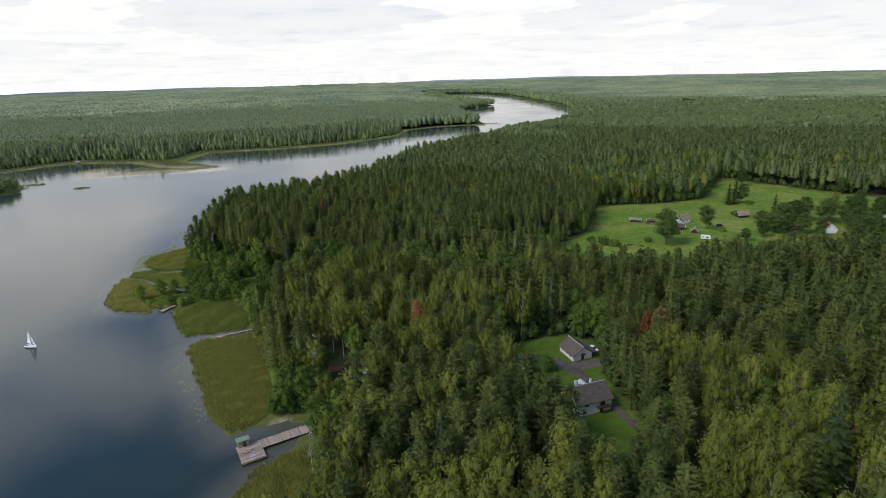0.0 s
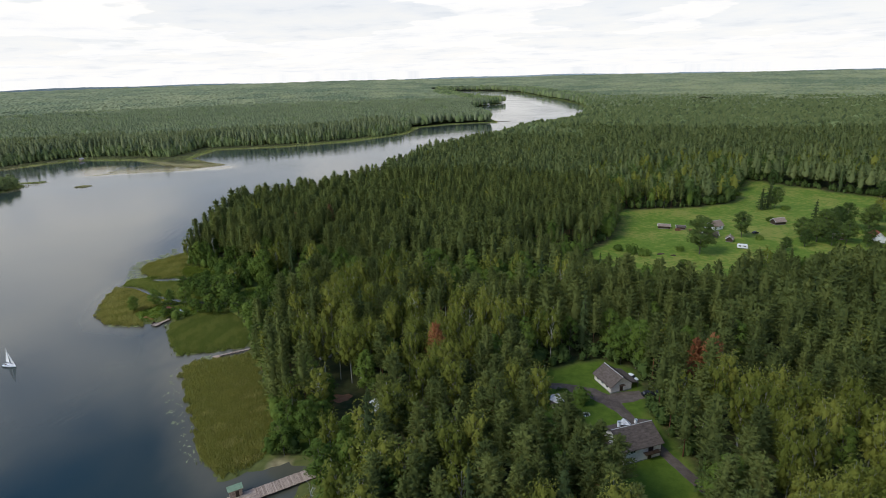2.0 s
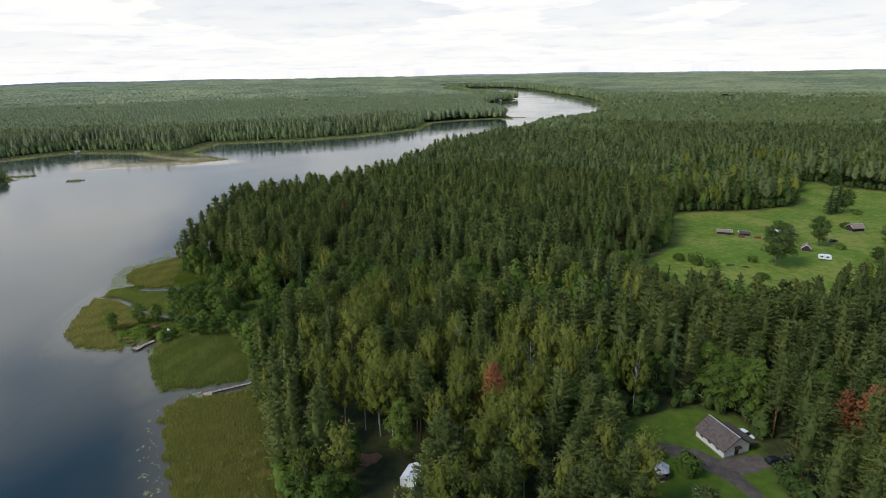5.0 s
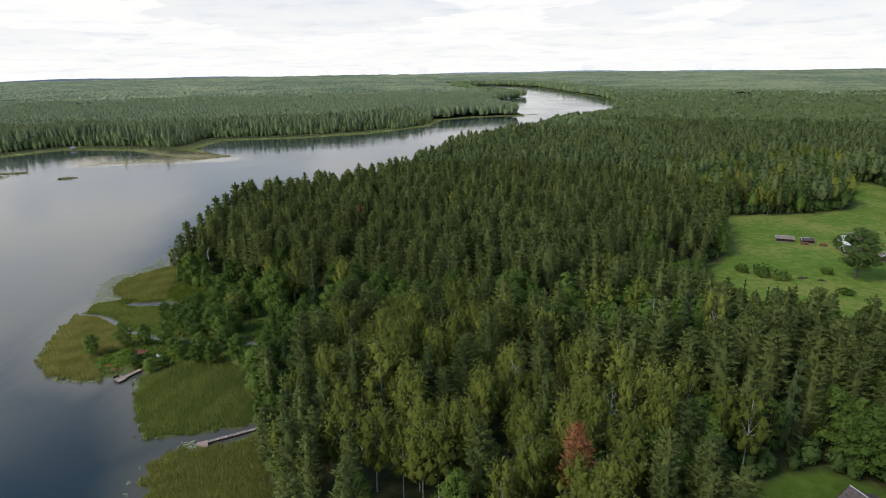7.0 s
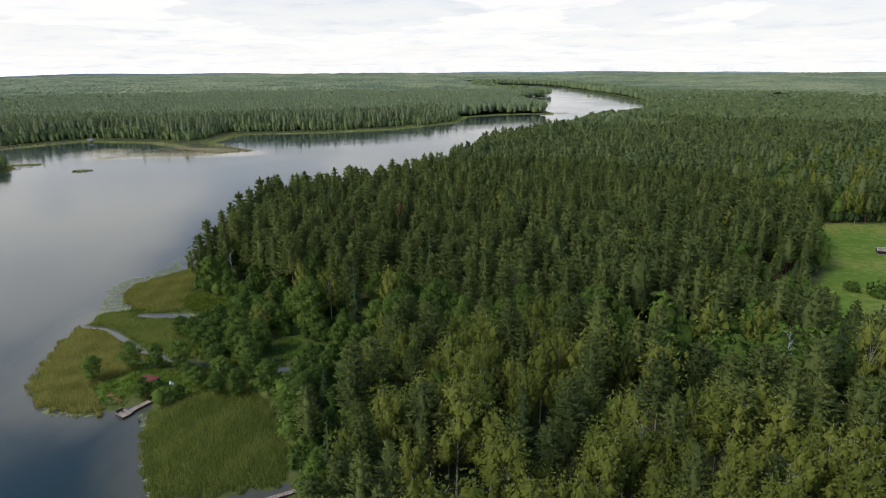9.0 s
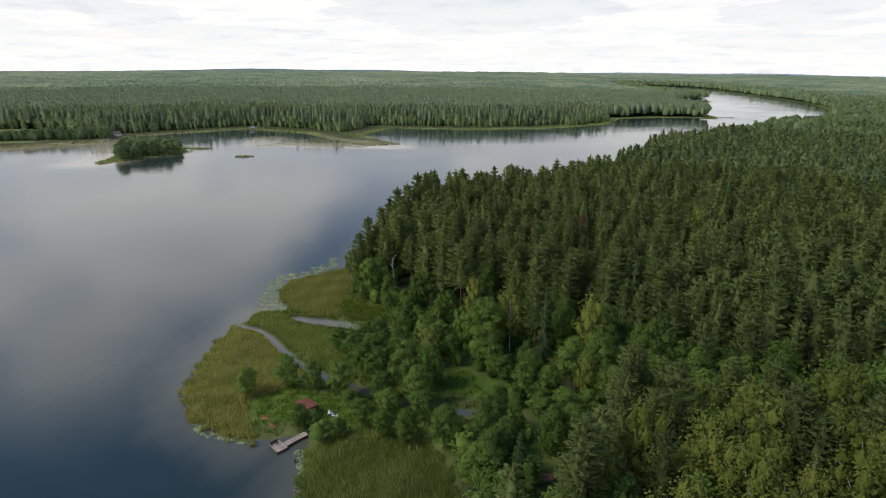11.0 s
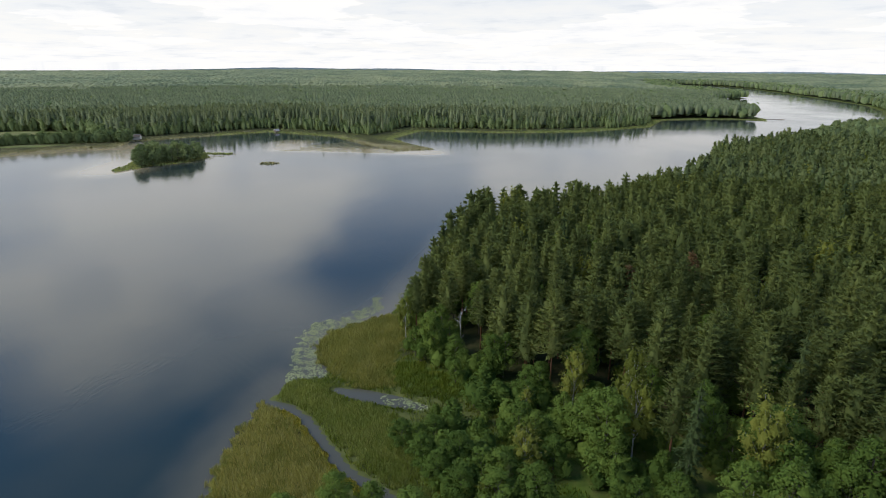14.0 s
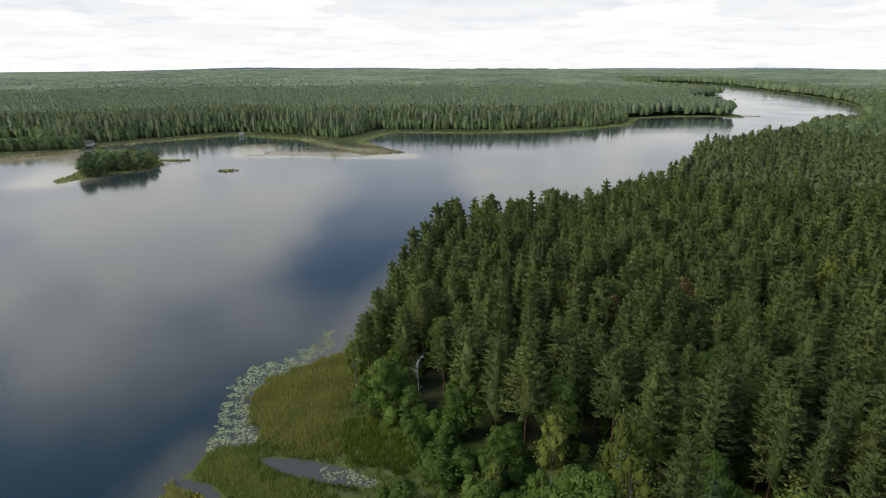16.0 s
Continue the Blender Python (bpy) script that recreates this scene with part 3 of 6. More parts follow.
def plumes(at, way, mass, size, thin, rng, spread=0.42):
    """Needle plumes: slender triangles that point along the shoot; mass is the way the crown faces there."""
    n = len(at)
    way = way + rng.normal(0, spread, (n, 3))
    way /= np.linalg.norm(way, axis=1, keepdims=True) + 1e-9
    mass = mass / (np.linalg.norm(mass, axis=1, keepdims=True) + 1e-9)
    side = np.cross(way, mass + rng.normal(0, 0.38, (n, 3)))
    side /= np.linalg.norm(side, axis=1, keepdims=True) + 1e-9
    own = np.cross(side, way)
    own *= np.where((own * mass).sum(1) < 0, -1, 1)[:, None]
    long = size * rng.uniform(0.65, 1.35, (n, 1))
    a, b, c = at - way * long * 0.4 + side * long * thin * 0.5, at - way * long * 0.4 - side * long * thin * 0.5, at + way * long * 0.6
    shade = own * 0.42 + mass * 0.58
    shade /= np.linalg.norm(shade, axis=1, keepdims=True) + 1e-9
    return faced(np.stack([a, b, c], 1).reshape(-1, 3), np.arange(n * 3).reshape(-1, 3), np.repeat(shade, 3, 0))


def pine_form(rng, detail, spruce=False, high=24.0):
    """Crown and trunk of a conifer, 24 m high: whorls of rising limbs, each with a clump of needle plumes. detail 3: near by, 0: far off."""
    low = (rng.uniform(0.30, 0.44) if not spruce else 0.08) * high
    wide = (4.3 if not spruce else 3.4) * rng.uniform(0.86, 1.14)
    power = rng.uniform(0.48, 0.68) if not spruce else 0.9
    whorls, arms, tufts, fans, size, thin = [(6, 5, 1, 2, 2.1, 0.75), (8, 6, 1, 10, 1.30, 0.52), (10, 6, 2, 10, 0.95, 0.46), (11, 6, 3, 13, 0.78, 0.42)][detail]
    P, W, N, limbs = [], [], [], []
    bend = rng.normal(0, 0.3, 2)
    lean_a, lean_k = rng.uniform(0, 6.28), rng.uniform(0.0, 0.2)

    def girth(u):
        return wide * ((1 - u) ** power * (0.72 + 0.28 * min(u / 0.2, 1)) + 0.03)

    for w in range(whorls):
        u = min(max((w + rng.uniform(-0.2, 0.2)) / whorls, 0), 0.96)
        z = low + (high - low) * u
        turn = rng.uniform(0, 6.28)
        for k in range(arms):
            a = turn + k * 6.283 / arms + rng.normal(0, 0.22)
            reach = girth(u) * rng.uniform(0.72, 1.16) * (1 + lean_k * math.cos(a - lean_a))
            rise = ((0.14 + 0.45 * u) if not spruce else -0.30) * reach + rng.normal(0, 0.15)
            ca, sa = math.cos(a), math.sin(a)
            base = np.array([bend[0] * u, bend[1] * u, z])
            tip = np.array([ca * reach, sa * reach, rise])
            for s in {1: (0.86,), 2: (0.62, 0.95), 3: (0.48, 0.74, 0.98)}[tufts]:
                c = base + tip * [s, s, s * s]
                d = rng.normal(0, 1, (fans, 3))
                d /= np.linalg.norm(d, axis=1, keepdims=True)
                big = 0.30 + 0.17 * reach
                P.append(c + d * rng.uniform(0.4, 1.0, (fans, 1)) * [big, big, 0.55 * big])
                W.append(d * 0.35 + [ca * 0.75, sa * 0.75, 0.32 if not spruce else -0.3])
                N.append(d * [0.5, 0.5, 0.5] + [ca * (0.2 + 0.4 * s), sa * (0.2 + 0.4 * s), 0.62 if detail < 2 else 0.50])
            if detail == 3 and k % 2 == 0 and u < 0.7:
                limbs.append(tube([base, base + tip * [0.5, 0.5, 0.25], base + tip * 0.9], [0.06, 0.045, 0.015], 3))
    n = 4 + fans
    d = rng.normal(0, 1, (n, 3))
    P.append(d * [0.16, 0.16, 0.5] + [bend[0], bend[1], high - 0.5]), W.append(d * [0.5, 0.5, 0] + [0, 0, 1.0]), N.append(d * 0.6 + [0, 0, 0.5])
    crown = plumes(np.concatenate(P), np.concatenate(W), np.concatenate(N), size, thin, rng, 0.3)
    sides, k = [6, 7, 8, 8][detail], (0.74, 0.56, 0.42, 0.36)[detail]
    us = [(0.0, 0.16, 0.5, 0.8, 1.0), (0.0, 0.12, 0.4, 0.7, 0.9, 1.0)][detail > 0]
    core = hull([(low + (high - low) * u * 0.985 - (0.8 if u == 0 else 0.1), max(girth(u) * k * (0.45 if u == 0 else 1), 0.05)) for u in us], sides, rng, 0.30, 0.55)
    trunk = tube([(0, 0, -0.4), (bend[0] * 0.2, bend[1] * 0.2, low), (bend[0], bend[1], high * 0.93)], [0.24, 0.17, 0.04], 6 if detail == 3 else 3)
    return join(crown, core), join(trunk, *limbs) if limbs else trunk


def birch_form(rng, detail):
    """Crown and trunk of a birch, 22 m high: steep pale limbs that fan out, with veils of hanging leaves round their outer ends."""
    high, low, wide = 22.0, rng.uniform(5.0, 7.0), rng.uniform(3.6, 4.5)
    count, knots, per, size = [(10, 2, 5, 1.6), (13, 2, 11, 1.05), (17, 3, 20, 0.64), (20, 4, 32, 0.48)][detail]
    P, W, N, limbs, cores = [], [], [], [], []
    bend = rng.normal(0, 0.6, 2)
    for k in range(count):
        u = (k + 0.5) / count
        a = k * 2.4 + rng.normal(0, 0.35)
        z1 = low + 1.5 + (high - low - 1.0) * (0.12 + 0.86 * u)
        off = wide * (math.sin(math.pi * min(0.16 + 0.74 * u, 1)) ** 0.8) * rng.uniform(0.72, 1.08)
        z0 = low * 0.8 + (z1 - low) * 0.55
        foot = np.array([bend[0] * u * 0.6, bend[1] * u * 0.6, z0])
        tip = np.array([math.cos(a) * off + bend[0] * u, math.sin(a) * off + bend[1] * u, z1])
        mid = foot * 0.45 + tip * 0.55 + [0, 0, 0.5]
        if detail >= 2:
            limbs.append(tube([foot, mid, tip], [0.085, 0.055, 0.018], 3))
        for q in (np.linspace(0.42, 1.0, knots) if knots > 1 else [0.85]):
            c = (1 - q) ** 2 * foot + 2 * q * (1 - q) * mid + q * q * tip
            r = 0.70 + 0.62 * q
            d = rng.normal(0, 1, (per, 3))
            d /= np.linalg.norm(d, axis=1, keepdims=True)
            P.append(c + d * [r, r, r * 1.25] + [0, 0, -0.35])
            out = np.array([math.cos(a), math.sin(a), 0.0])
            W.append(d * 0.75 + out * 0.25 + [0, 0, -0.30])
            N.append(d * 0.60 + (c - [bend[0] * 0.5, bend[1] * 0.5, 12.5]) * [0.16, 0.16, 0.10] + [0, 0, 0.30])
        if detail >= 1:
            cv, ct, cn = hull([(-1.8, 0.1), (-0.2, 0.95), (1.3, 0.1)], 5, rng)
            cores.append((cv + mid * 0.5 + tip * 0.5 - [0, 0, 0.7], ct, cn))
    crown = plumes(np.concatenate(P), np.concatenate(W), np.concatenate(N), size, 0.66, rng, 0.45)
    crown = join(crown, *cores) if cores else join(crown, hull([(low + 1, 0.5), (12.0, wide * 0.66), (17.0, wide * 0.58), (high - 1.2, 0.2)], 5, rng, 0.3))
    trunk = tube([(0, 0, -0.4), (bend[0] * 0.3, bend[1] * 0.3, low), (bend[0] * 0.8, bend[1] * 0.8, high * 0.86)], [0.2, 0.14, 0.03], 6 if detail == 3 else 3)
    return crown, join(trunk, *limbs) if limbs else trunk


def broad_form(rng, detail):
    """Crown and trunk of a leafy tree with round lobes, 17 m high."""
    high, low, wide = 17.0, 3.0, 4.4
    lobes, per, size = [(10, 9, 1.55), (12, 24, 0.95), (16, 58, 0.56), (22, 118, 0.40)][detail]
    mid = (high + low) / 2
    P, N, limbs, cores = [], [], [], []
    bend = rng.normal(0, 0.5, 2)
    for k in range(lobes):
        u = (k + 0.5) / lobes
        z = low + (high - low) * (0.06 + 0.86 * u)
        prof = math.sin(math.pi * min(max(u * 0.84 + 0.14, 0), 1)) ** 0.7
        a = k * 2.4 + rng.normal(0, 0.3)
        off = wide * prof * rng.uniform(0.45, 0.80)
        c = np.array([math.cos(a) * off + bend[0] * u, math.sin(a) * off + bend[1] * u, z])
        r = wide * (0.22 + 0.24 * prof) * rng.uniform(0.75, 1.2)
        d = rng.normal(0, 1, (per, 3))
        d /= np.linalg.norm(d, axis=1, keepdims=True)
        d[:, 2] = np.where(d[:, 2] < -0.45, -d[:, 2], d[:, 2])
        stretch = np.array([1, 1, 0.85])
        P.append(c + d * r * stretch * rng.uniform(0.72, 1.1, (per, 1)))
        N.append(d * [0.8, 0.8, 0.7] + [0, 0, 0.15 + 0.45 * u] + 0.5 * prof * np.array([math.cos(a), math.sin(a), 0.0]))
        if detail >= 2:
            cv, ct, cn = hull([(-r * 0.7, 0.05), (0, r * 0.62), (r * 0.7, 0.05)], 5, rng)
            cores.append((cv * stretch + c, ct, cn))
            limbs.append(tube([(bend[0] * u * 0.6, bend[1] * u * 0.6, max(z - 2.6, low * 0.6)), c * [0.6, 0.6, 1] - [0, 0, 0.8], c + d[0] * r * 0.9], [0.09, 0.06, 0.02], 3))
    crown = leaves(np.concatenate(P), np.concatenate(N), size, 1.1, rng)
    if cores:
        crown = join(crown, *cores)
    else:
        crown = join(crown, hull([(low, 0.8), (mid - 2, wide * 0.66), (mid + 2, wide * 0.62), (high - 2.2, 0.3)], 5, rng, 0.3))
    trunk = tube([(0, 0, -0.4), (bend[0] * 0.3, bend[1] * 0.3, low), (bend[0] * 0.8, bend[1] * 0.8, high * 0.8)], [0.2, 0.15, 0.04], 6 if detail == 3 else 3)
    return crown, join(trunk, *limbs) if limbs else trunk


def bare_form(rng):
    """A dead, leafless tree: trunk and forked limbs with a thin haze of dry twigs."""
    tubes = [tube([(0, 0, -0.4), (0.2, 0.1, 8), (0.3, 0.4, 19)], [0.18, 0.13, 0.03], 5)]
    for k in range(16):
        z, a, r = rng.uniform(7, 18), rng.uniform(0, 6.28), rng.uniform(1.2, 2.6)
        tip = np.array([math.cos(a) * r, math.sin(a) * r, z + r * 0.9])
        tubes.append(tube([(0.2, 0.2, z), tip * [0.5, 0.5, 1] - [0, 0, 0.3], tip], [0.06, 0.04, 0.012], 3))
        for _ in range(4):
            w = tip + rng.normal(0, 0.7, 3)
            tubes.append(tube([tip * [0.6, 0.6, 1], w], [0.025, 0.01], 3))
    return join(*tubes)


FORMS = {}
for kind, count in (("pine", 8), ("spruce", 3), ("birch", 6), ("alder", 6)):
    for detail in range(4):
        r = np.random.RandomState(100 + detail)
        if kind in ("pine", "spruce"):
            FORMS[kind, detail] = [pine_form(r, detail, kind == "spruce") for _ in range(count)]
        else:
            FORMS[kind, detail] = [birch_form(r, detail) if kind == "birch" else broad_form(r, detail) for _ in range(count)]
r = np.random.RandomState(55)
for kind, k in (("pine", 1.0), ("alder", 1.0)):
    FORMS[kind, -1] = []
    for _ in range(7):
        body_rings = [(7.0, 2.6), (16.5, 3.1), (21.0, 2.0), (23.6, 0.1)] if kind == "pine" else [(3.0, 2.6), (10.5, 4.3), (15.0, 3.0), (17.2, 0.2)]
        tip = leaves(r.normal(0, 1, (7, 3)) * [1.6, 1.6, 2.6] + [0, 0, 19 if kind == "pine" else 13], r.normal(0, 1, (7, 3)) + [0, 0, 0.8], 2.0, 1.2, r)
        FORMS[kind, -1].append((join(hull(body_rings, 5, r, 0.30, 1.0), tip), None))
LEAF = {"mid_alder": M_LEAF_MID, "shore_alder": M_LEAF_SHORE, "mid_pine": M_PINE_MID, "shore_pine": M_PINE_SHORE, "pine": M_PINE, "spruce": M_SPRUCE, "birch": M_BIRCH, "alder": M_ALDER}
BARK = {"mid_alder": M_BARK_GREY, "shore_alder": M_BARK_GREY, "mid_pine": M_BARK_PINE, "shore_pine": M_BARK_PINE, "pine": M_BARK_PINE, "spruce": M_BARK_GREY, "birch": M_BARK_BIRCH, "alder": M_BARK_GREY}
TALL = {"mid_alder": 17.0, "shore_alder": 17.0, "mid_pine": 24.0, "shore_pine": 24.0, "pine": 24.0, "spruce": 24.0, "birch": 22.0, "alder": 17.0}


def joined_trees(name, kind, detail, trees, label):
    """Many trees of one kind as one mesh. trees: rows of x, y, z, height, width factor, turn, tone."""
    vs, ts, ns, slot, tone, o = [], [], [], [], [], 0
    forms = FORMS[kind, detail]
    which = (np.arange(len(trees)) * 7 + 3) % len(forms)
    for f, (crown, trunk) in enumerate(forms):
        rows = trees[which == f]
        if not len(rows):
            continue
        v, t, nr = join(crown, trunk) if detail > 0 else crown
        c, s = np.cos(rows[:, 5])[:, None], np.sin(rows[:, 5])[:, None]
        k = (rows[:, 3] / TALL[kind])[:, None]
        w = k * rows[:, 4][:, None]
        out = np.stack([(v[:, 0] * c - v[:, 1] * s) * w + rows[:, 0:1], (v[:, 0] * s + v[:, 1] * c) * w + rows[:, 1:2], v[:, 2] * k + rows[:, 2:3]], -1)
        n = len(rows)
        vs.append(out.reshape(-1, 3))
        ns.append(np.stack([nr[:, 0] * c - nr[:, 1] * s, nr[:, 0] * s + nr[:, 1] * c, np.broadcast_to(nr[:, 2], out.shape[:2])], -1).reshape(-1, 3))
        ts.append((t[None] + (np.arange(n) * len(v))[:, None, None]).reshape(-1, 3) + o)
        kinds = np.zeros(len(t), int)
        if detail > 0:
            kinds[len(crown[1]):] = 1
        slot.append(np.tile(kinds, n))
        tone.append(np.repeat(rows[:, 6], len(v)))
        o += n * len(v)
    me = tri_mesh(name, np.concatenate(vs), np.concatenate(ts), [LEAF[kind], BARK[kind]], np.concatenate(tone), np.concatenate(slot), normals=np.concatenate(ns))
    return tagged(new(name, me), label, "forest", kind="stuff")


# where trees stand: a jittered grid, thinned by the plan
def stand(x0, x1, y0, y1, gap, rng):
    gx, gy = np.meshgrid(np.arange(x0, x1, gap), np.arange(y0, y1, gap * 0.9))
    gx = gx + (np.arange(gx.shape[0]) % 2)[:, None] * gap * 0.5
    x = (gx + rng.uniform(-0.42, 0.42, gx.shape) * gap).ravel()
    y = (gy + rng.uniform(-0.42, 0.42, gy.shape) * gap).ravel()
    return x, y


HEAD_WOOD = [(-110, 242), (-92, 226), (-72, 232), (-66, 250), (-74, 272), (-92, 286), (-110, 284)]
GLADES = [(-95, 262, 6.5), (-96, 272, 6), (-29, 172, 5.5), (-52, 208, 5), (-41, 180, 7), (-78, 246, 4), (-34, 168, 7), (-35, 160, 7), (-28, 154, 4), (-49.5, 201, 3.2)]
HOUSES = [(48, 186, 8), (43, 152, 9.5), (28, 174, 5), (-131, 251.5, 4), (60, 180, 5)]


def clear_of(x, y):
    """True where trees may stand in the near woods."""
    ok = land(x, y) > np.where(y > 335, 8.5, 2.2)
    ok &= reed_beds(x, y) < -1.5
    for p in (MEADOW, YARD, HEAD, NORTH_GRASS):
        ok &= signed(p, x, y) + 1.5 * waver(x, y, 12, 21) < -0.5
    for gx, gy, r in GLADES + HOUSES:
        ok &= np.hypot(x - gx, y - gy) > r
    ok &= away([(-35, 107), (-44, 147), (-56, 136)], x, y, False) > 4
    return ok


rng = np.random.RandomState(5)
x1, y1 = stand(-185, 150, 40, 350, 6.3, rng)
x2, y2 = stand(-185, 700, 350, 870, 6.5, rng)
x2b, y2b = stand(150, 420, 40, 350, 6.5, rng)
x2, y2 = np.concatenate([x2, x2b]), np.concatenate([y2, y2b])
near_ok = clear_of(x1, y1) & (rng.uniform(0, 1, len(x1)) < np.where(inside(BIRCH_SOUTH, x1, y1), 0.74, 0.90))
x1, y1 = x1[near_ok], y1[near_ok]
mid_ok = clear_of(x2, y2) & (y2 + 60 * waver(x2, y2, 260, 51) < 790) & (x2 < 0.86 * y2 + 50)
x2, y2 = x2[mid_ok], y2[mid_ok]
XS, YS = np.concatenate([x1, x2]), np.concatenate([y1, y2])
SD = land(XS, YS)
pick = rng.uniform(0, 1, len(XS))
patch = waver(XS, YS, 45, 31) * 0.5
share_birch, share_leaf = np.full(len(XS), 0.035), np.full(len(XS), 0.05)
deep_wood = patch > 0.45
share_birch = np.where(deep_wood, 0.10, share_birch)
for poly, birch, leaf in ((BIRCH_LOW, 0.62, 0.10), (BIRCH_MID, 0.74, 0.06), (BIRCH_SOUTH, 0.74, 0.12), (BROADLEAF, 0.10, 0.78), (BROADLEAF_NORTH, 0.16, 0.60)):
    m = signed(poly, XS, YS) + 5 * patch > 0
    share_birch, share_leaf = np.where(m, birch, share_birch), np.where(m, leaf, share_leaf)
low_wood = (YS < 178) & (XS < 40) & (share_birch < 0.5)
share_birch = np.where(low_wood, 0.20, share_birch)
fringe = (SD < 15) & (YS < 350)
share_birch, share_leaf = np.where(fringe, 0.18, share_birch), np.where(fringe, 0.70, share_leaf)
edge_meadow = (away(MEADOW, XS, YS) < 14) & (YS < 430)
share_leaf = np.where(edge_meadow, 0.5, share_leaf)
by_yard = (away(YARD, XS, YS) < 18) & (YS > 186)
share_leaf = np.where(by_yard, 0.72, share_leaf)
by_sedge = away(NORTH_GRASS, XS, YS) < 15
share_leaf = np.where(by_sedge, 0.85, share_leaf)
share_leaf = np.where(inside(HEAD_WOOD, XS, YS), 0.95, share_leaf)
share_birch = np.where(inside(HEAD_WOOD, XS, YS), 0.0, share_birch)
KIND = np.where(pick < share_birch, "birch", np.where(pick < share_birch + share_leaf, "alder", np.where(pick > 0.975, "spruce", "pine")))
HT = np.where(KIND == "pine", rng.normal(23.3, 1.8, len(XS)), np.where(KIND == "birch", rng.normal(21, 1.8, len(XS)), np.where(KIND == "alder", rng.normal(16, 2.2, len(XS)), rng.normal(23, 3, len(XS)))))
HT = np.where(fringe, HT * rng.uniform(0.6, 0.95, len(XS)), HT)
HT = np.where((YS < 215) & (KIND == "pine"), HT * 0.92, HT)
HT = np.where(YS > 320, HT * 0.90, HT)
HT = np.where((away(MEADOW, XS, YS) < 30) & (YS < 335), HT * 0.62, HT)
HT = HT * (1 + 0.04 * waver(XS, YS, 70, 77))
HT = np.where(by_sedge & (KIND != "pine"), HT * 0.72, HT)
WD = rng.uniform(0.82, 1.18, len(XS))
low_head = inside(HEAD_WOOD, XS, YS) | ((XS < -110) & (YS > 258) & (YS < 300))
HT = np.where(low_head, np.where((XS < -116) & (YS > 276), rng.uniform(5.5, 8, len(XS)), rng.uniform(7.5, 11.5, len(XS))), HT)
WD = np.where(low_head, WD * 1.25, WD)
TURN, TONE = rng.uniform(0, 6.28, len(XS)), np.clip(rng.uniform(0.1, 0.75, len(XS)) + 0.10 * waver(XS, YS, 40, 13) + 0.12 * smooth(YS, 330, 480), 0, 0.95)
ZS = height(XS, YS, SD) - 0.1
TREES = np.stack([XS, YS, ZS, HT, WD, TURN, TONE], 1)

# the trees that the flight passes nearest, along the foreground strip of the plan, are things of their own
STRIP = [(25, 92), (30, 125), (2, 165), (-22, 200), (-45, 236), (-74, 285), (-84, 325)]
NEAR = np.minimum.reduce([away(STRIP, XS, YS, False), away([(50, 98), (76, 122), (90, 155)], XS, YS, False) + 4, away([(62, 190), (68, 215)], XS, YS, False) + 12, away([(-140, 292), (-136, 330)], XS, YS, False) + 22])
THING = {"pine": ("pine_tree", "slender pine with dark needles and orange bark", "pine"), "birch": ("birch_tree", "birch with hanging olive-green leaves and pale trunk", "birch"),
         "alder": ("leafy_tree", "round leafy tree with dense fresh green crown", "tree"), "spruce": ("spruce_tree", "dark pointed spruce among the pines", "spruce")}
LIMIT = {"pine": 270, "birch": 170, "alder": 150, "spruce": 12}
FIRST = {}
taken = np.zeros(len(XS), bool)


def tree_thing(kind, i, x, y, z, h, w, turn, leaf=None, label=""):
    """A single tree with trunk and crown; the meshes of one form are shared."""
    name, words, cat = THING[kind]
    key = (kind, i, leaf.name if leaf else "")
    if key not in FIRST:
        crown, trunk = FORMS[kind, 3][i]
        tone = np.full(len(crown[0]), 0.02)
        FIRST[key] = (tri_mesh("trunk", *trunk[:2], [BARK[kind]], normals=trunk[2]), tri_mesh("crown", *crown[:2], [leaf or LEAF[kind]], tone, normals=crown[2]))
    k = h / TALL[kind]
    root = new(name)
    root.matrix_world = pose(x, y, z, 0, 0, math.degrees(turn)) @ Matrix.Diagonal((k * w, k * w, k, 1))
    for nm, me_ in zip(("trunk", "crown"), FIRST[key]):
        o = new(nm, me_)
        o.parent = root
    return tagged(root, label or words, cat, "" if label else "trees of the near wood")


for kind in ("pine", "birch", "alder", "spruce"):
    mine = np.where((KIND == kind))[0]
    chosen = mine[np.argsort(NEAR[mine])][: LIMIT[kind]]
    taken[chosen] = True
    for j, i in enumerate(chosen):
        tree_thing(kind, j % len(FORMS[kind, 3]), *TREES[i, :6])

FORMS["mid_pine", 0], FORMS["mid_alder", 0] = FORMS["pine", 0], FORMS["alder", 0]
WORDS = {"pine": "close stand of dark green pines", "birch": "olive-green birches among the pines", "alder": "fresh green broadleaf trees at the wood's edge", "spruce": "scattered dark spruces"}
far_off = np.hypot(XS + 60, YS - 190)
for kind in ("pine", "birch", "alder", "spruce"):
    rank = np.where(NEAR < 58, 2, np.where(far_off < 330, 1, 0))
    for detail in (2, 1, 0):
        m = (KIND == kind) & ~taken & (rank == detail)
        if m.any():
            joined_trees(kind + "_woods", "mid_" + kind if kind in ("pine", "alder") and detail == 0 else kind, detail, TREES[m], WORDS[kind])

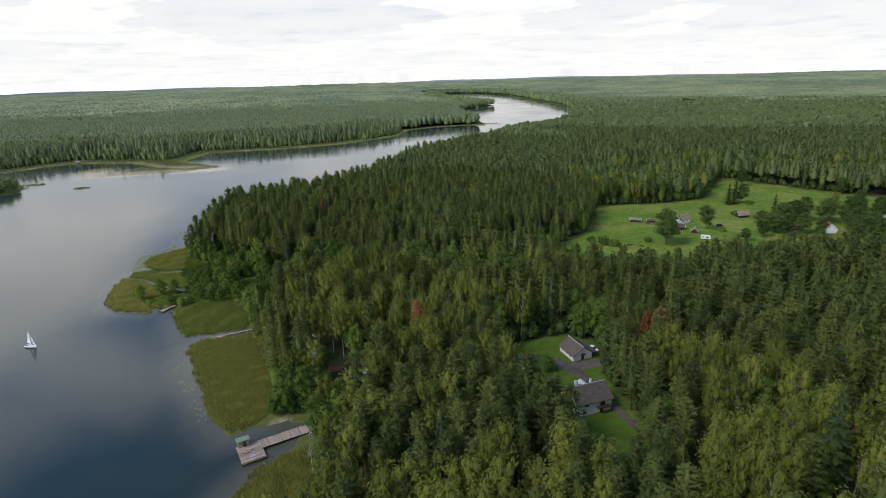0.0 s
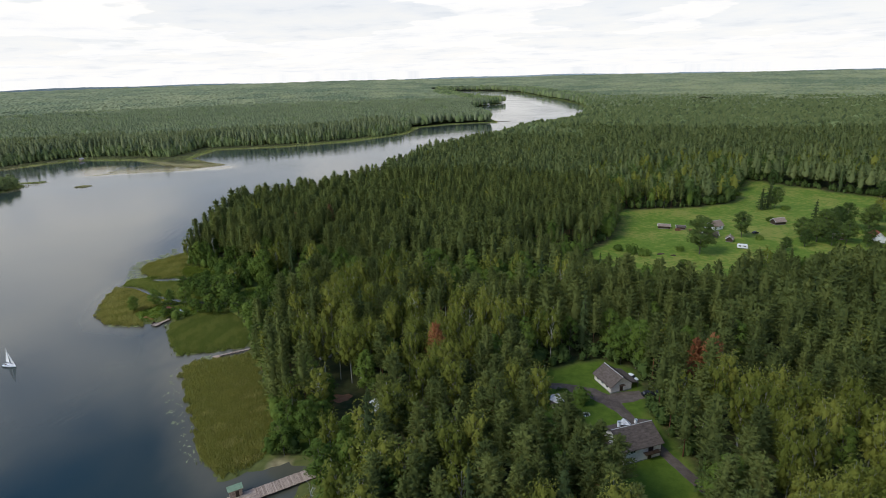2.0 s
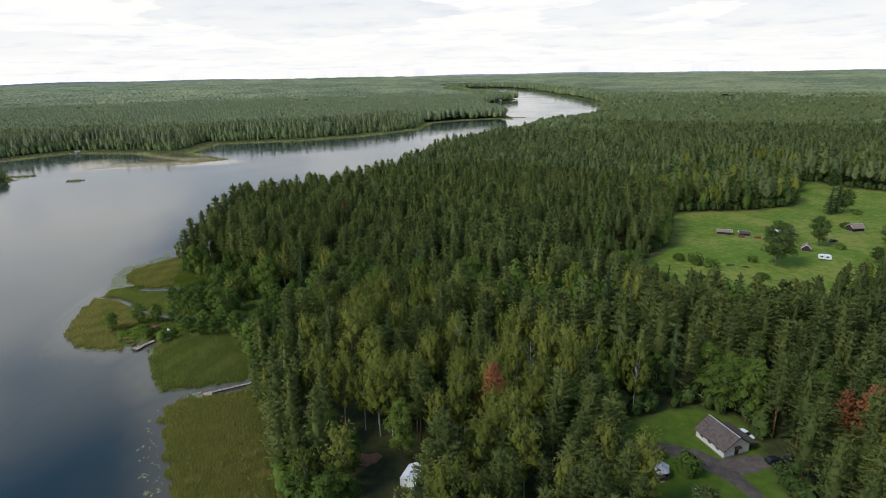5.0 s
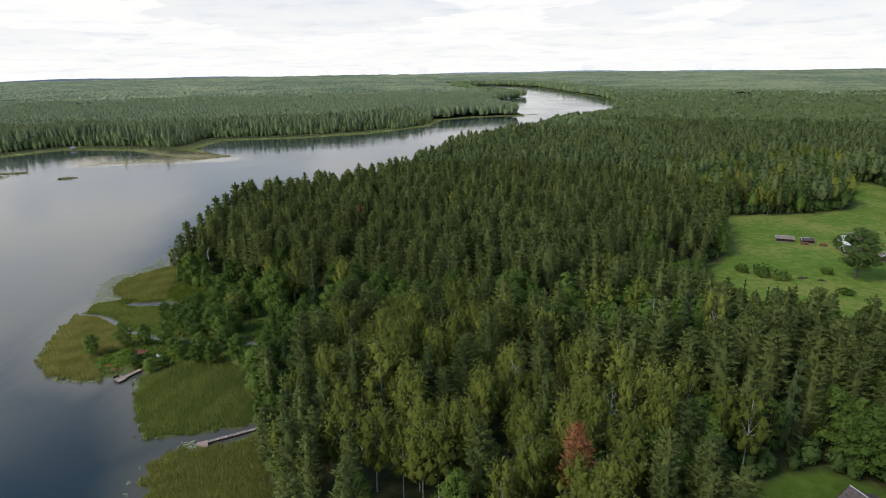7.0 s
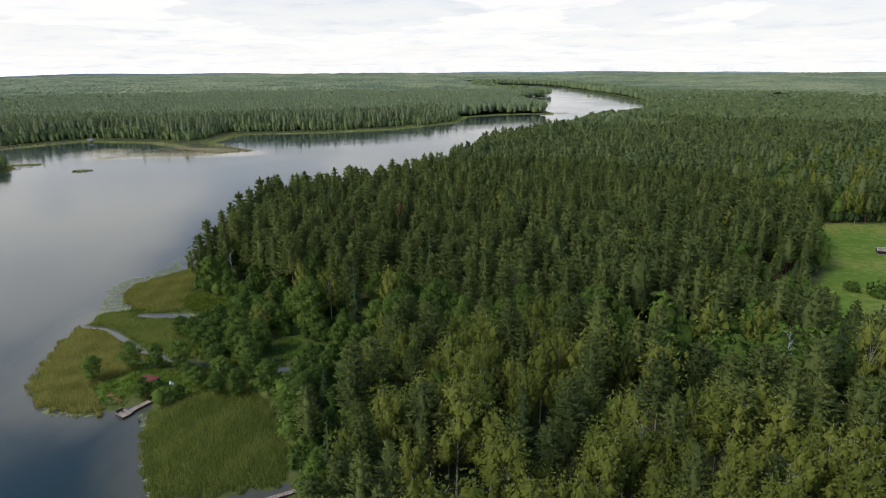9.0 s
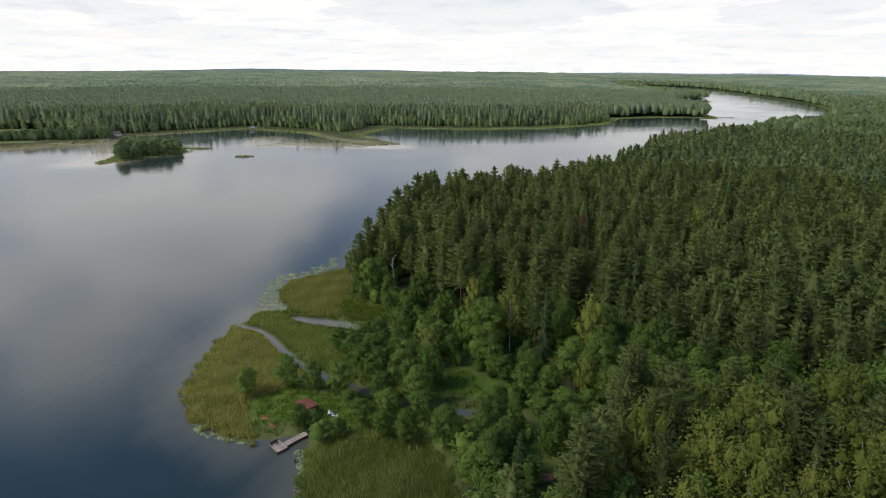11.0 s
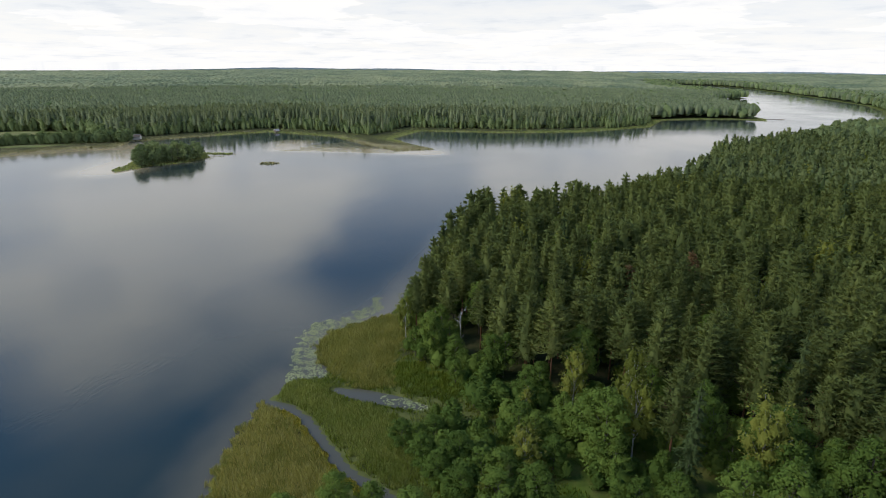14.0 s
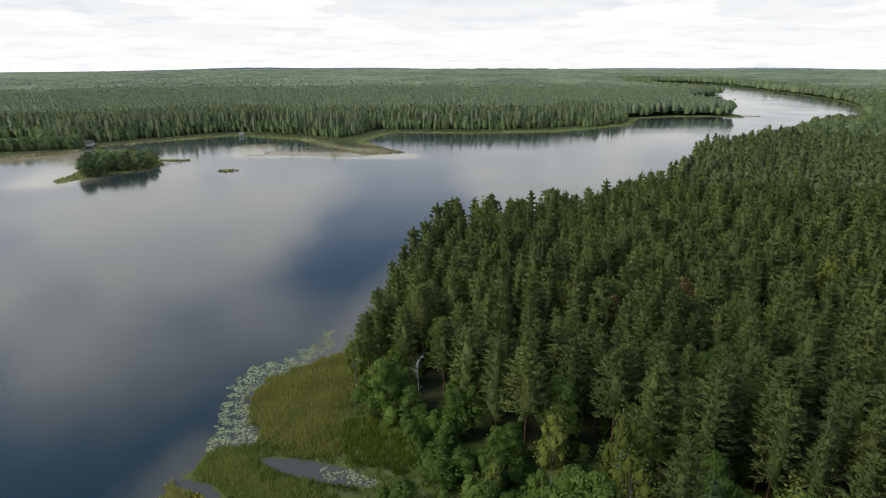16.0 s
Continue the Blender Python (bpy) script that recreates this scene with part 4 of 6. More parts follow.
# undergrowth: low leafy shrubs that close the wood's edges down to the ground
ux, uy = rng.uniform(-165, 330, 26000), rng.uniform(70, 530, 26000)
edge = np.minimum.reduce([np.abs(signed(p_, ux, uy) + 4.5) for p_ in (MEADOW, YARD, HEAD, NORTH_GRASS)])
us_ = land(ux, uy)
beside_reeds = np.abs(reed_beds(ux, uy) + 4.5) < 3.5
ok = ((edge < 3.2) | ((us_ < 9) & (us_ > 3)) | beside_reeds | (rng.uniform(0, 1, 26000) < np.where((ux < -70) & (uy > 225), 0.30, 0.02))) & (us_ > 2.5) & (reed_beds(ux, uy) < -1.5) & ~((ux < -130) & (uy > 284) & (uy < 299)) & (rng.uniform(0, 1, 26000) < 0.85) & (ux < 0.86 * uy + 50)
for p_ in (MEADOW, YARD, HEAD, NORTH_GRASS):
    ok &= signed(p_, ux, uy) < -1
for gx_, gy_, r_ in GLADES + HOUSES:
    ok &= np.hypot(ux - gx_, uy - gy_) > r_
ux, uy, us_ = ux[ok], uy[ok], us_[ok]
low_rows = np.stack([ux, uy, height(ux, uy, us_) - 0.6, rng.uniform(3.5, 8.0, len(ux)), rng.uniform(1.1, 1.7, len(ux)), rng.uniform(0, 6.28, len(ux)), rng.uniform(0.1, 0.75, len(ux))], 1)
by_lake = low_rows[:, 0] < -50
joined_trees("undergrowth", "alder", 1, low_rows[by_lake], "low leafy undergrowth along the lake shore")
joined_trees("undergrowth", "mid_alder", 0, low_rows[~by_lake], "low leafy undergrowth at the wood's edges")

# across the lake and up the right shore: small trees, then the closed canopy of the far woods
xw, yw = stand(-1500, 110, 430, 1780, 7.8, rng)
xe, ye = stand(-80, 1300, 700, 1760, 8.0, rng)
beyond = ye + 60 * waver(xe, ye, 260, 51) >= 790
xe, ye = xe[beyond], ye[beyond]
across = signed(EAST + EAST_NORTH, xw, yw) < 0
xf, yf = np.concatenate([xw[across], xe]), np.concatenate([yw[across], ye])
sf = land(xf, yf)
view = (xf > -1.75 * (yf - 165) - 110) & (xf < 0.86 * yf + 60) & (np.hypot(xf + 60, yf - 120) < 1680)
thick = (np.hypot(xf, yf) < 900) | (rng.uniform(0, 1, len(xf)) < 0.86)
inland = np.where((signed(WEST, xf, yf) > 0) & (yf < 1300), np.where(xf > -130, 13, 33) + 5 * waver(xf, yf, 60, 17), 7)
ok = thick & (sf > inland) & view & (signed(FAR_FIELD, xf, yf) < 0) & (signed(ISLAND, xf, yf) < -40)
sand_spit = away([(-345, 690), (-275, 688)], xf, yf, False)
ok &= sand_spit > 26
shore_strip = (xf < -540) & (yf < 640) & (sf < 34)
ok &= ~shore_strip
xf, yf, sf = xf[ok], yf[ok], sf[ok]
zone = waver(xf, yf, 160, 41)
p = rng.uniform(0, 1, len(xf))
leafy = p < np.where(sf < 16, 0.45, np.where(zone > 0.35, 0.42, 0.10))
hf = np.where(leafy, rng.normal(17, 2, len(xf)), rng.normal(21.5, 1.1, len(xf))) * np.where(sf < 16, 0.82, 1)
rows = np.stack([xf, yf, height(xf, yf, sf) - 0.1, hf, rng.uniform(1.0, 1.35, len(xf)) * np.where(np.hypot(xf, yf) < 900, 1, 1.2), rng.uniform(0, 6.28, len(xf)), np.clip(rng.uniform(0.0, 0.55, len(xf)) + 0.12 * zone, 0, 0.95)], 1)
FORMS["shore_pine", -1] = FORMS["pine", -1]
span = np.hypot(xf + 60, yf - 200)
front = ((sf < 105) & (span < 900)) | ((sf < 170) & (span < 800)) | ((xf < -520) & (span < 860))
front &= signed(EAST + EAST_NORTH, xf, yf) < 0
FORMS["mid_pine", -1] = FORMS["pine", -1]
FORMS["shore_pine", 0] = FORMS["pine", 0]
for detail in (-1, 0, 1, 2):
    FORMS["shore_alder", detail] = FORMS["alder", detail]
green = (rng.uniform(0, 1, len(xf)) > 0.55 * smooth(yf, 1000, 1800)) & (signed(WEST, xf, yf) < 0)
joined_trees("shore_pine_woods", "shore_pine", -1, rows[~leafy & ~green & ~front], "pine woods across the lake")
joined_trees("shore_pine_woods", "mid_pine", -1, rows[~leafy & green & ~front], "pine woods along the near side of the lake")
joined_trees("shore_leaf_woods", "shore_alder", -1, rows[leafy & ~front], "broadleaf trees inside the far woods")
# the first rows along the far shore stand closer and show their branches
xn, yn = stand(-1100, 110, 430, 1150, 5.3, rng)
sn = land(xn, yn)
span = np.hypot(xn + 60, yn - 200)
ok = (sn > np.where(xn > -130, 12, 32) + 5 * waver(xn, yn, 60, 17)) & (((sn < 105) & (span < 900)) | ((sn < 170) & (span < 800)) | ((xn < -520) & (span < 860))) & (xn > -1.75 * (yn - 165) - 110) & (signed(FAR_FIELD, xn, yn) < 0) & (signed(ISLAND, xn, yn) < -40) & (signed(EAST + EAST_NORTH, xn, yn) < 0)
ok &= (away([(-345, 690), (-275, 688)], xn, yn, False) > 26) & ~((xn < -540) & (yn < 640) & (sn < 34))
xn, yn, sn = xn[ok], yn[ok], sn[ok]
p = rng.uniform(0, 1, len(xn))
leafy = p < np.where((sn < 52) | (away(FAR_FIELD, xn, yn) < 26), 0.80, np.where(waver(xn, yn, 160, 41) > 0.35, 0.42, 0.12))
hn = np.where(leafy, rng.normal(15.5, 2.5, len(xn)), rng.normal(21.5, 1.6, len(xn))) * np.where(sn < 42, rng.uniform(0.6, 1.0, len(xn)), 1)
rows = np.stack([xn, yn, height(xn, yn, sn) - np.where(leafy, 2.8, 0.1), hn, rng.uniform(0.8, 1.1, len(xn)), rng.uniform(0, 6.28, len(xn)), np.clip(rng.uniform(0.0, 0.7, len(xn)), 0, 0.95)], 1)
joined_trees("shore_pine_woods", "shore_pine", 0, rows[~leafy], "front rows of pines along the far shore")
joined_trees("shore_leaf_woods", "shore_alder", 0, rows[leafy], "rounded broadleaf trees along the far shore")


# along the upper reach of the lake the shore trees go on to the bend
xu, yu = stand(-60, 900, 1600, 3050, 8.6, rng)
su = land(xu, yu)
ok = (su > 7) & (su < 95) & (np.hypot(xu + 60, yu - 120) > 1640)
xu, yu, su = xu[ok], yu[ok], su[ok]
leafy = rng.uniform(0, 1, len(xu)) < np.where(signed(WEST, xu, yu) > 0, 0.6, 0.25)
rows = np.stack([xu, yu, height(xu, yu, su) - 0.1, rng.normal(19.5, 2.0, len(xu)), rng.uniform(1.0, 1.4, len(xu)), rng.uniform(0, 6.28, len(xu)), rng.uniform(0.0, 0.6, len(xu))], 1)
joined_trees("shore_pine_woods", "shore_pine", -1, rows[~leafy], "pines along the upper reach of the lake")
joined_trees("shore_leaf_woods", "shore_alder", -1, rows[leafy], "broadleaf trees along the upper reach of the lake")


def far_canopy():
    az = np.radians(np.arange(-72, 52, 0.18))
    rr = [1500.0]
    while rr[-1] < 4870:
        rr.append(rr[-1] + 8 + (rr[-1] - 1500) * 0.014)
    A, R = np.meshgrid(az, np.array(rr))
    r = np.random.RandomState(3)
    R = R + r.uniform(-4, 4, R.shape)
    A = A + r.uniform(-0.09, 0.09, A.shape) * radians(0.3)
    x, y = -60 + R * np.sin(A), 120 + R * np.cos(A)
    s = land(x, y)
    z = height(x, y, s) + 17.5 + r.uniform(-2.6, 2.6, x.shape) + 2.0 * waver(x, y, 220, 6) + 1.5 * waver(x, y, 60, 16)
    z = np.where(s < 6, -1.0, z)
    m, k = x.shape
    q = (np.arange(m - 1)[:, None] * k + np.arange(k - 1)[None]).ravel()
    f = np.stack([q, q + 1, q + k + 1, q + k], 1)
    f = f[(s.ravel()[f] > np.where(R.ravel()[f] < 3000, 55, 6)).all(1)]
    f = np.concatenate([f[:, [0, 1, 2]], f[:, [0, 2, 3]]])
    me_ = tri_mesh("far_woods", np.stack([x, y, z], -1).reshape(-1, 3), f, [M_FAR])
    tagged(new("far_woods", me_), "endless mixed forest towards the horizon", "forest", kind="stuff")



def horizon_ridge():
    """The last rise of the land, at the edge of sight, in painted-haze blue-grey."""
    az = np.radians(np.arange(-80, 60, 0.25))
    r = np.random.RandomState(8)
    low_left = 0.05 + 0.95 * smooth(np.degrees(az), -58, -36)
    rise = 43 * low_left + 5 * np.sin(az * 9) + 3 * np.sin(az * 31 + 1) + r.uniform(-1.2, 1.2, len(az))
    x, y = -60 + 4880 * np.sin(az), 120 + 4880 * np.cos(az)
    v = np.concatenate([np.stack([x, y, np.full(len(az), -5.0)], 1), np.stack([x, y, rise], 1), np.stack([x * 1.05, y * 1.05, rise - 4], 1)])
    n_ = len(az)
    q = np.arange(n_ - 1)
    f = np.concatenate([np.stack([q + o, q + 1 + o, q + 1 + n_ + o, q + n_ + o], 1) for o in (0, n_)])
    tagged(new("backdrop", tri_mesh("backdrop", v, f, [M_HAZY])), "wooded hills at the horizon, painted the blue-grey of haze", "hills", kind="structure")


far_canopy()
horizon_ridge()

# ---------------------------------------------------------------- reeds, lilies, shore plants
def blades(x, y, z, high, wide, rng):
    """Bent blades, two triangles each."""
    n = len(x)
    a = rng.uniform(0, 6.28, n)
    s = np.stack([np.cos(a), np.sin(a), np.zeros(n)], 1) * (wide * rng.uniform(0.7, 1.3, n))[:, None]
    lean = rng.normal(0, 0.16, (n, 3)) * high[:, None] * [1, 1, 0]
    b = np.stack([x, y, z], 1)
    v = np.stack([b - s, b + s, b + lean * 0.4 + s * 0.8 + np.array([0, 0, 0.6]) * high[:, None], b + lean + np.array([0, 0, 1.0]) * high[:, None]], 1).reshape(-1, 3)
    i = np.arange(n)[:, None] * 4
    nr = lean * 1.2 / high[:, None] + np.array([0, 0, 0.9])
    return faced(v, np.concatenate([i + [0, 1, 2], i + [0, 2, 3]]), np.repeat(nr / np.linalg.norm(nr, axis=1, keepdims=True), 4, 0))


def reed_bed(outline, high, young, seed):
    r = np.random.RandomState(seed)
    p = np.array(outline)
    (xa, ya), (xb, yb) = p.min(0) - 2, p.max(0) + 2
    n = int((xb - xa) * (yb - ya) * 46)
    x, y = r.uniform(xa, xb, n), r.uniform(ya, yb, n)
    d = signed(outline, x, y) + 0.8 + 1.1 * waver(x, y, 5, seed) + 0.6 * waver(x, y, 2, seed + 50)
    thick = 0.84 + 0.22 * waver(x, y, 7, seed + 9)
    ok = (d > 0) & (r.uniform(0, 1, n) < thick + 0.25 * (d > 2)) & (away(CREEK, x, y, False) > 1.6) & (np.hypot((x + 149.5) / 12.5, (y - 295.3) / 2.5) > 1)
    x, y, d = x[ok], y[ok], d[ok]
    h = high * r.uniform(0.84, 1.04, len(x)) * (0.75 + 0.25 * np.clip(d / 3, 0, 1)) * (1 + 0.08 * waver(x, y, 6, seed + 4))
    v, t, nr = blades(x, y, np.full(len(x), -0.1), h, 0.042, r)
    tone = np.clip(0.36 + 0.26 * waver(x, y, 13, seed + 2) + 0.10 * waver(x, y, 4, seed + 6) + r.uniform(-0.18, 0.18, len(x)), 0.02, 0.93)
    me_ = tri_mesh("reeds", v, t, [M_REED_GREEN if young else M_REED], np.repeat(tone, 4), normals=nr)
    tagged(new("reeds", me_), "dense bed of tall green reeds in shallow water" if young else "dense bed of tall straw-tipped reeds at the shore", "reeds", kind="stuff")


for k, (outline, high, young) in enumerate(REEDS):
    reed_bed(outline, high, young, 200 + k)


def marsh_flowers():
    """A narrow band of yellow marsh plants along the creek's bank."""
    r = np.random.RandomState(77)
    x, y = r.uniform(-168, -138, 90000), r.uniform(262, 288, 90000)
    bank = signed(CREEK + [(-86, 200), (-171, 200)], x, y)
    d = away(CREEK, x, y, False) + 0.5 * waver(x, y, 6, 8)
    ok = (bank > 0) & (d > 1.3) & (d < 2.9) & (r.uniform(0, 1, len(x)) < 0.6 + 0.4 * waver(x, y, 8, 3))
    x, y = x[ok], y[ok]
    v, t, nr = blades(x, y, np.full(len(x), 0.0), r.uniform(0.4, 1.0, len(x)), 0.11, r)
    me_ = tri_mesh("marsh_flowers", v, t, [M_MARSH_YELLOW], np.repeat(r.uniform(0.05, 0.9, len(x)), 4), normals=nr)
    tagged(new("marsh_flowers", me_), "band of yellow-green marsh plants along the creek", "marsh plants", kind="stuff")


marsh_flowers()


def lily_patch(outline, seed, thick=0.42):
    r = np.random.RandomState(seed)
    p = np.array(outline)
    (xa, ya), (xb, yb) = p.min(0) - 3, p.max(0) + 3
    n = int((xb - xa) * (yb - ya) * 11.0)
    x, y = r.uniform(xa, xb, n), r.uniform(ya, yb, n)
    ok = (signed(outline, x, y) + 1.4 * waver(x, y, 6, seed) > 0) & (r.uniform(0, 1, n) < thick + 0.5 * waver(x, y, 4, seed + 3)) & (land(x, y) < 0.3)
    x, y = x[ok], y[ok]
    m = len(x)
    rad = r.uniform(0.12, 0.27, m)
    ang = np.arange(6) * 1.0472
    ring = np.stack([x[:, None] + rad[:, None] * np.cos(ang + 0.3), y[:, None] + rad[:, None] * np.sin(ang + 0.3), np.full((m, 6), 0.03) + r.uniform(0, 0.05, (m, 6))], -1)
    mid = np.stack([x, y, np.full(m, 0.035)], -1)[:, None]
    v = np.concatenate([mid, ring], 1).reshape(-1, 3)
    i = np.arange(m)[:, None] * 7
    t = np.concatenate([i + [0, 1 + k, 1 + (k + 1) % 6] for k in range(5)])
    me_ = tri_mesh("water_lilies", v, t, [M_LILY], np.repeat(r.uniform(0.1, 0.9, m), 7))
    tagged(new("water_lilies", me_), "floating pale green water lily pads", "water lilies", kind="stuff")


for k, outline in enumerate(LILIES):
    lily_patch(outline, 300 + k, -0.05 if k == 4 else (0.62 if k == 0 else 0.55))


def far_reeds():
    r = np.random.RandomState(9)
    x, y = r.uniform(-660, 110, 800000), r.uniform(480, 1190, 800000)
    s = land(x, y)
    w = np.where(x > -130, 14.0, 33.0) + 5.0 * waver(x, y, 60, 17)
    ok = (s > -1.2) & (s < w) & (x < 95) & (signed(EAST + EAST_NORTH, x, y) < 0)
    x, y = x[ok], y[ok]
    h = r.uniform(0.8, 1.4, len(x))
    tan = (waver(x, y, 80, 29) * 30 + x < -530) | ((np.abs(x + 330) < 70) & (y < 720))
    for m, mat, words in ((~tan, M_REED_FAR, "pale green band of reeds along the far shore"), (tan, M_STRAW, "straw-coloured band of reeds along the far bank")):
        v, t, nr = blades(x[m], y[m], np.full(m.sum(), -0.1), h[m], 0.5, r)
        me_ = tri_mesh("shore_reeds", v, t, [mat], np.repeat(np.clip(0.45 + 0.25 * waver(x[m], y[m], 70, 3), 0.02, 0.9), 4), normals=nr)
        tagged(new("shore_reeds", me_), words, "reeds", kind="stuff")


far_reeds()


def rushes(outline, seed):
    r = np.random.RandomState(seed)
    p = np.array(outline)
    (xa, ya), (xb, yb) = p.min(0), p.max(0)
    n = int((xb - xa) * (yb - ya) * 1.6)
    x, y = r.uniform(xa, xb, n), r.uniform(ya, yb, n)
    ok = (signed(outline, x, y) + 4 * waver(x, y, 22, seed) > 0) & (r.uniform(0, 1, n) < 0.75 + 0.5 * waver(x, y, 12, seed + 1))
    x, y = x[ok], y[ok]
    h = r.uniform(0.10, 0.26, len(x))
    v, t, nr = blades(x, y, np.full(len(x), -0.05), h, 0.5, r)
    me_ = tri_mesh("rushes", v, t, [M_STRAW], np.repeat(np.clip(0.45 + 0.3 * waver(x, y, 20, seed), 0.02, 0.93), 4), normals=nr)
    tagged(new("rushes", me_), "thin pale rushes on a sandy shoal", "rushes", kind="stuff")


for k, outline in enumerate(SPITS):
    rushes(outline, 500 + k)


def grass_patch(outline, density, high, seed, label):
    r = np.random.RandomState(seed)
    p = np.array(outline)
    (xa, ya), (xb, yb) = p.min(0), p.max(0)
    n = int((xb - xa) * (yb - ya) * density)
    x, y = r.uniform(xa, xb, n), r.uniform(ya, yb, n)
    ok = (signed(outline, x, y) + 1.5 * waver(x, y, 8, seed) > 0) & (r.uniform(0, 1, n) < 0.5 + 0.5 * waver(x, y, 5, seed + 1)) & (away(CREEK, x, y, False) > 1.6) & (np.hypot((x + 149.5) / 12.5, (y - 295.3) / 2.5) > 1)
    x, y = x[ok], y[ok]
    h = high * r.uniform(0.4, 1.2, len(x))
    v, t, nr = blades(x, y, height(x, y) - 0.08, h, 0.09, r)
    me_ = tri_mesh("tall_grass", v, t, [M_GRASS], np.repeat(np.clip(0.4 + 0.3 * waver(x, y, 9, seed + 5), 0.02, 0.93), 4), normals=nr)
    tagged(new("tall_grass", me_), label, "grass", kind="stuff")


grass_patch(HEAD, 26, 0.6, 401, "rough green grass on the headland")
grass_patch(NORTH_GRASS, 60, 1.0, 402, "bright green sedge at the wood's edge")
grass_patch([(-173, 288), (-158, 276), (-140, 265), (-120, 259), (-106, 260), (-110, 268), (-128, 277), (-140, 290), (-145, 297), (-150, 301), (-165, 301), (-173, 296)], 30, 0.8, 404, "low green sedge beside the creek and pond")
grass_patch([(-150, 297), (-132, 286), (-112, 284), (-112, 298), (-128, 312), (-148, 330), (-158, 347), (-166, 342), (-152, 312)], 16, 0.8, 405, "rough grass and sedge under the shore trees")
grass_patch(MEADOW, 0.5, 0.6, 403, "tufts of rough grass on the meadow")


# ---------------------------------------------------------------- single trees and bushes
def lone_tree(kind, x, y, h, w=1.0, detail=3, leaf=None, label="", seed=0):
    i = (int(abs(x * 3 + y * 7)) + seed) % len(FORMS[kind, 3])
    return tree_thing(kind, i, x, y, floor_at(x, y) - 0.1, h, w, (x * 0.7 + y) % 6.28, leaf, label)


def bush(x, y, h, w, label="low rounded green bush on the grass"):
    """A bush: leafy shoots from the ground up, with a short forked stem."""
    r = np.random.RandomState(int(abs(x * 13 + y * 5)) % 9999)
    P, N = [], []
    for k in range(7):
        a, o = k * 2.4, w * 0.5 * r.uniform(0.15, 0.6)
        c = np.array([math.cos(a) * o, math.sin(a) * o, h * r.uniform(0.3, 0.72)])
        d = r.normal(0, 1, (44, 3))
        d /= np.linalg.norm(d, axis=1, keepdims=True)
        P.append(c + d * [w * 0.28, w * 0.28, h * 0.28]), N.append(d + [0, 0, 0.4])
    crown = join(leaves(np.concatenate(P), np.concatenate(N), max(0.34, w * 0.12), 1.1, r), hull([(0.05, w * 0.25), (h * 0.4, w * 0.36), (h * 0.8, w * 0.1)], 6, r))
    root = thing("bush", x, y, floor_at(x, y) - 0.05, 0, label, "bush")
    stems = join(*[tube([(0, 0, -0.2), (math.cos(a) * w * 0.12, math.sin(a) * w * 0.12, h * 0.5)], [0.06, 0.03], 4) for a in (0.3, 2.2, 4.4)])
    for nm, m_, mat in (("stem", stems, M_BARK_GREY), ("crown", crown, M_ALDER)):
        o = new(nm, tri_mesh(nm, *m_[:2], [mat], np.full(len(m_[0]), r.uniform(0.1, 0.7)), normals=m_[2]))
        o.parent = root
    return root


for x, y, h in ((-9.0, 184, 24.0), (73, 174, 23.5), (70.5, 177, 21)):
    lone_tree("pine", x, y, h, 0.85, leaf=M_DEAD, label="dying pine with rust-red needles among green trees")
for x, y, h in ((-79, 359, 24), (-96, 346, 22)):
    lone_tree("pine", x, y, h, 0.72, leaf=M_WITHERED, label="withered pine with brown needles in the stand")
for x, y, h in ((30, 135, 22), (32, 128.5, 23), (26, 127, 22), (29, 121, 21), (26, 142, 20), (25, 135, 22)):
    lone_tree("pine", x, y, h, 1.0, label="tall pine in front of the farmhouse")
BARE = [tri_mesh("trunk", *bare_form(np.random.RandomState(70 + k))[:2], [M_BARK_BIRCH]) for k in range(2)]
for k, (x, y, h) in enumerate(((-18, 214, 1.0), (2, 203, 0.95), (-135.2, 315.5, 0.80), (-36.5, 124.5, 0.8), (26, 250, 1.0), (-35, 290, 1.0))):
    root = thing("bare_tree", x, y, floor_at(x, y), k * 70, "leafless pale grey tree at the wood's edge", "dead tree")
    root.scale = (h * 0.65, h * 0.65, h)
    o = new("trunk", BARE[k % 2])
    o.parent = root

# leafy trees on the headland and along the reeds
for x, y, h, w in ((-148, 254, 8, 1.4), (-141.5, 260.5, 9, 1.45), (-135, 261, 8, 1.2), (-127, 260, 10, 1.35), (-130, 246.5, 6, 1.4), (-127, 247.5, 5, 1.3), (-118, 251, 7, 1.4), (-113, 255, 8, 1.4),
                   (-117, 260, 9, 1.4), (-105, 255, 9, 1.4), (-99, 249, 10, 1.3), (-109, 262, 11, 1.3), (-121, 246.5, 5, 1.4), (-112, 249, 7, 1.3), (-90, 258, 11, 1.2), (-45.5, 157, 15, 1.1), (-42, 160, 13, 1.0),
                   (-122, 255, 6, 1.4), (-107, 249, 8, 1.3), (-114, 267, 11, 1.3), (-121, 268, 10, 1.3), (-127, 271, 9, 1.3), (-108, 270, 12, 1.2), (-116, 274, 10, 1.4), (-124, 277, 9, 1.4), (-131, 275, 8.5, 1.4), (-137, 280, 7.5, 1.5), (-131, 283, 7.5, 1.5)):
    lone_tree("alder", x, y, h, w, label="leafy alder on the grassy headland")
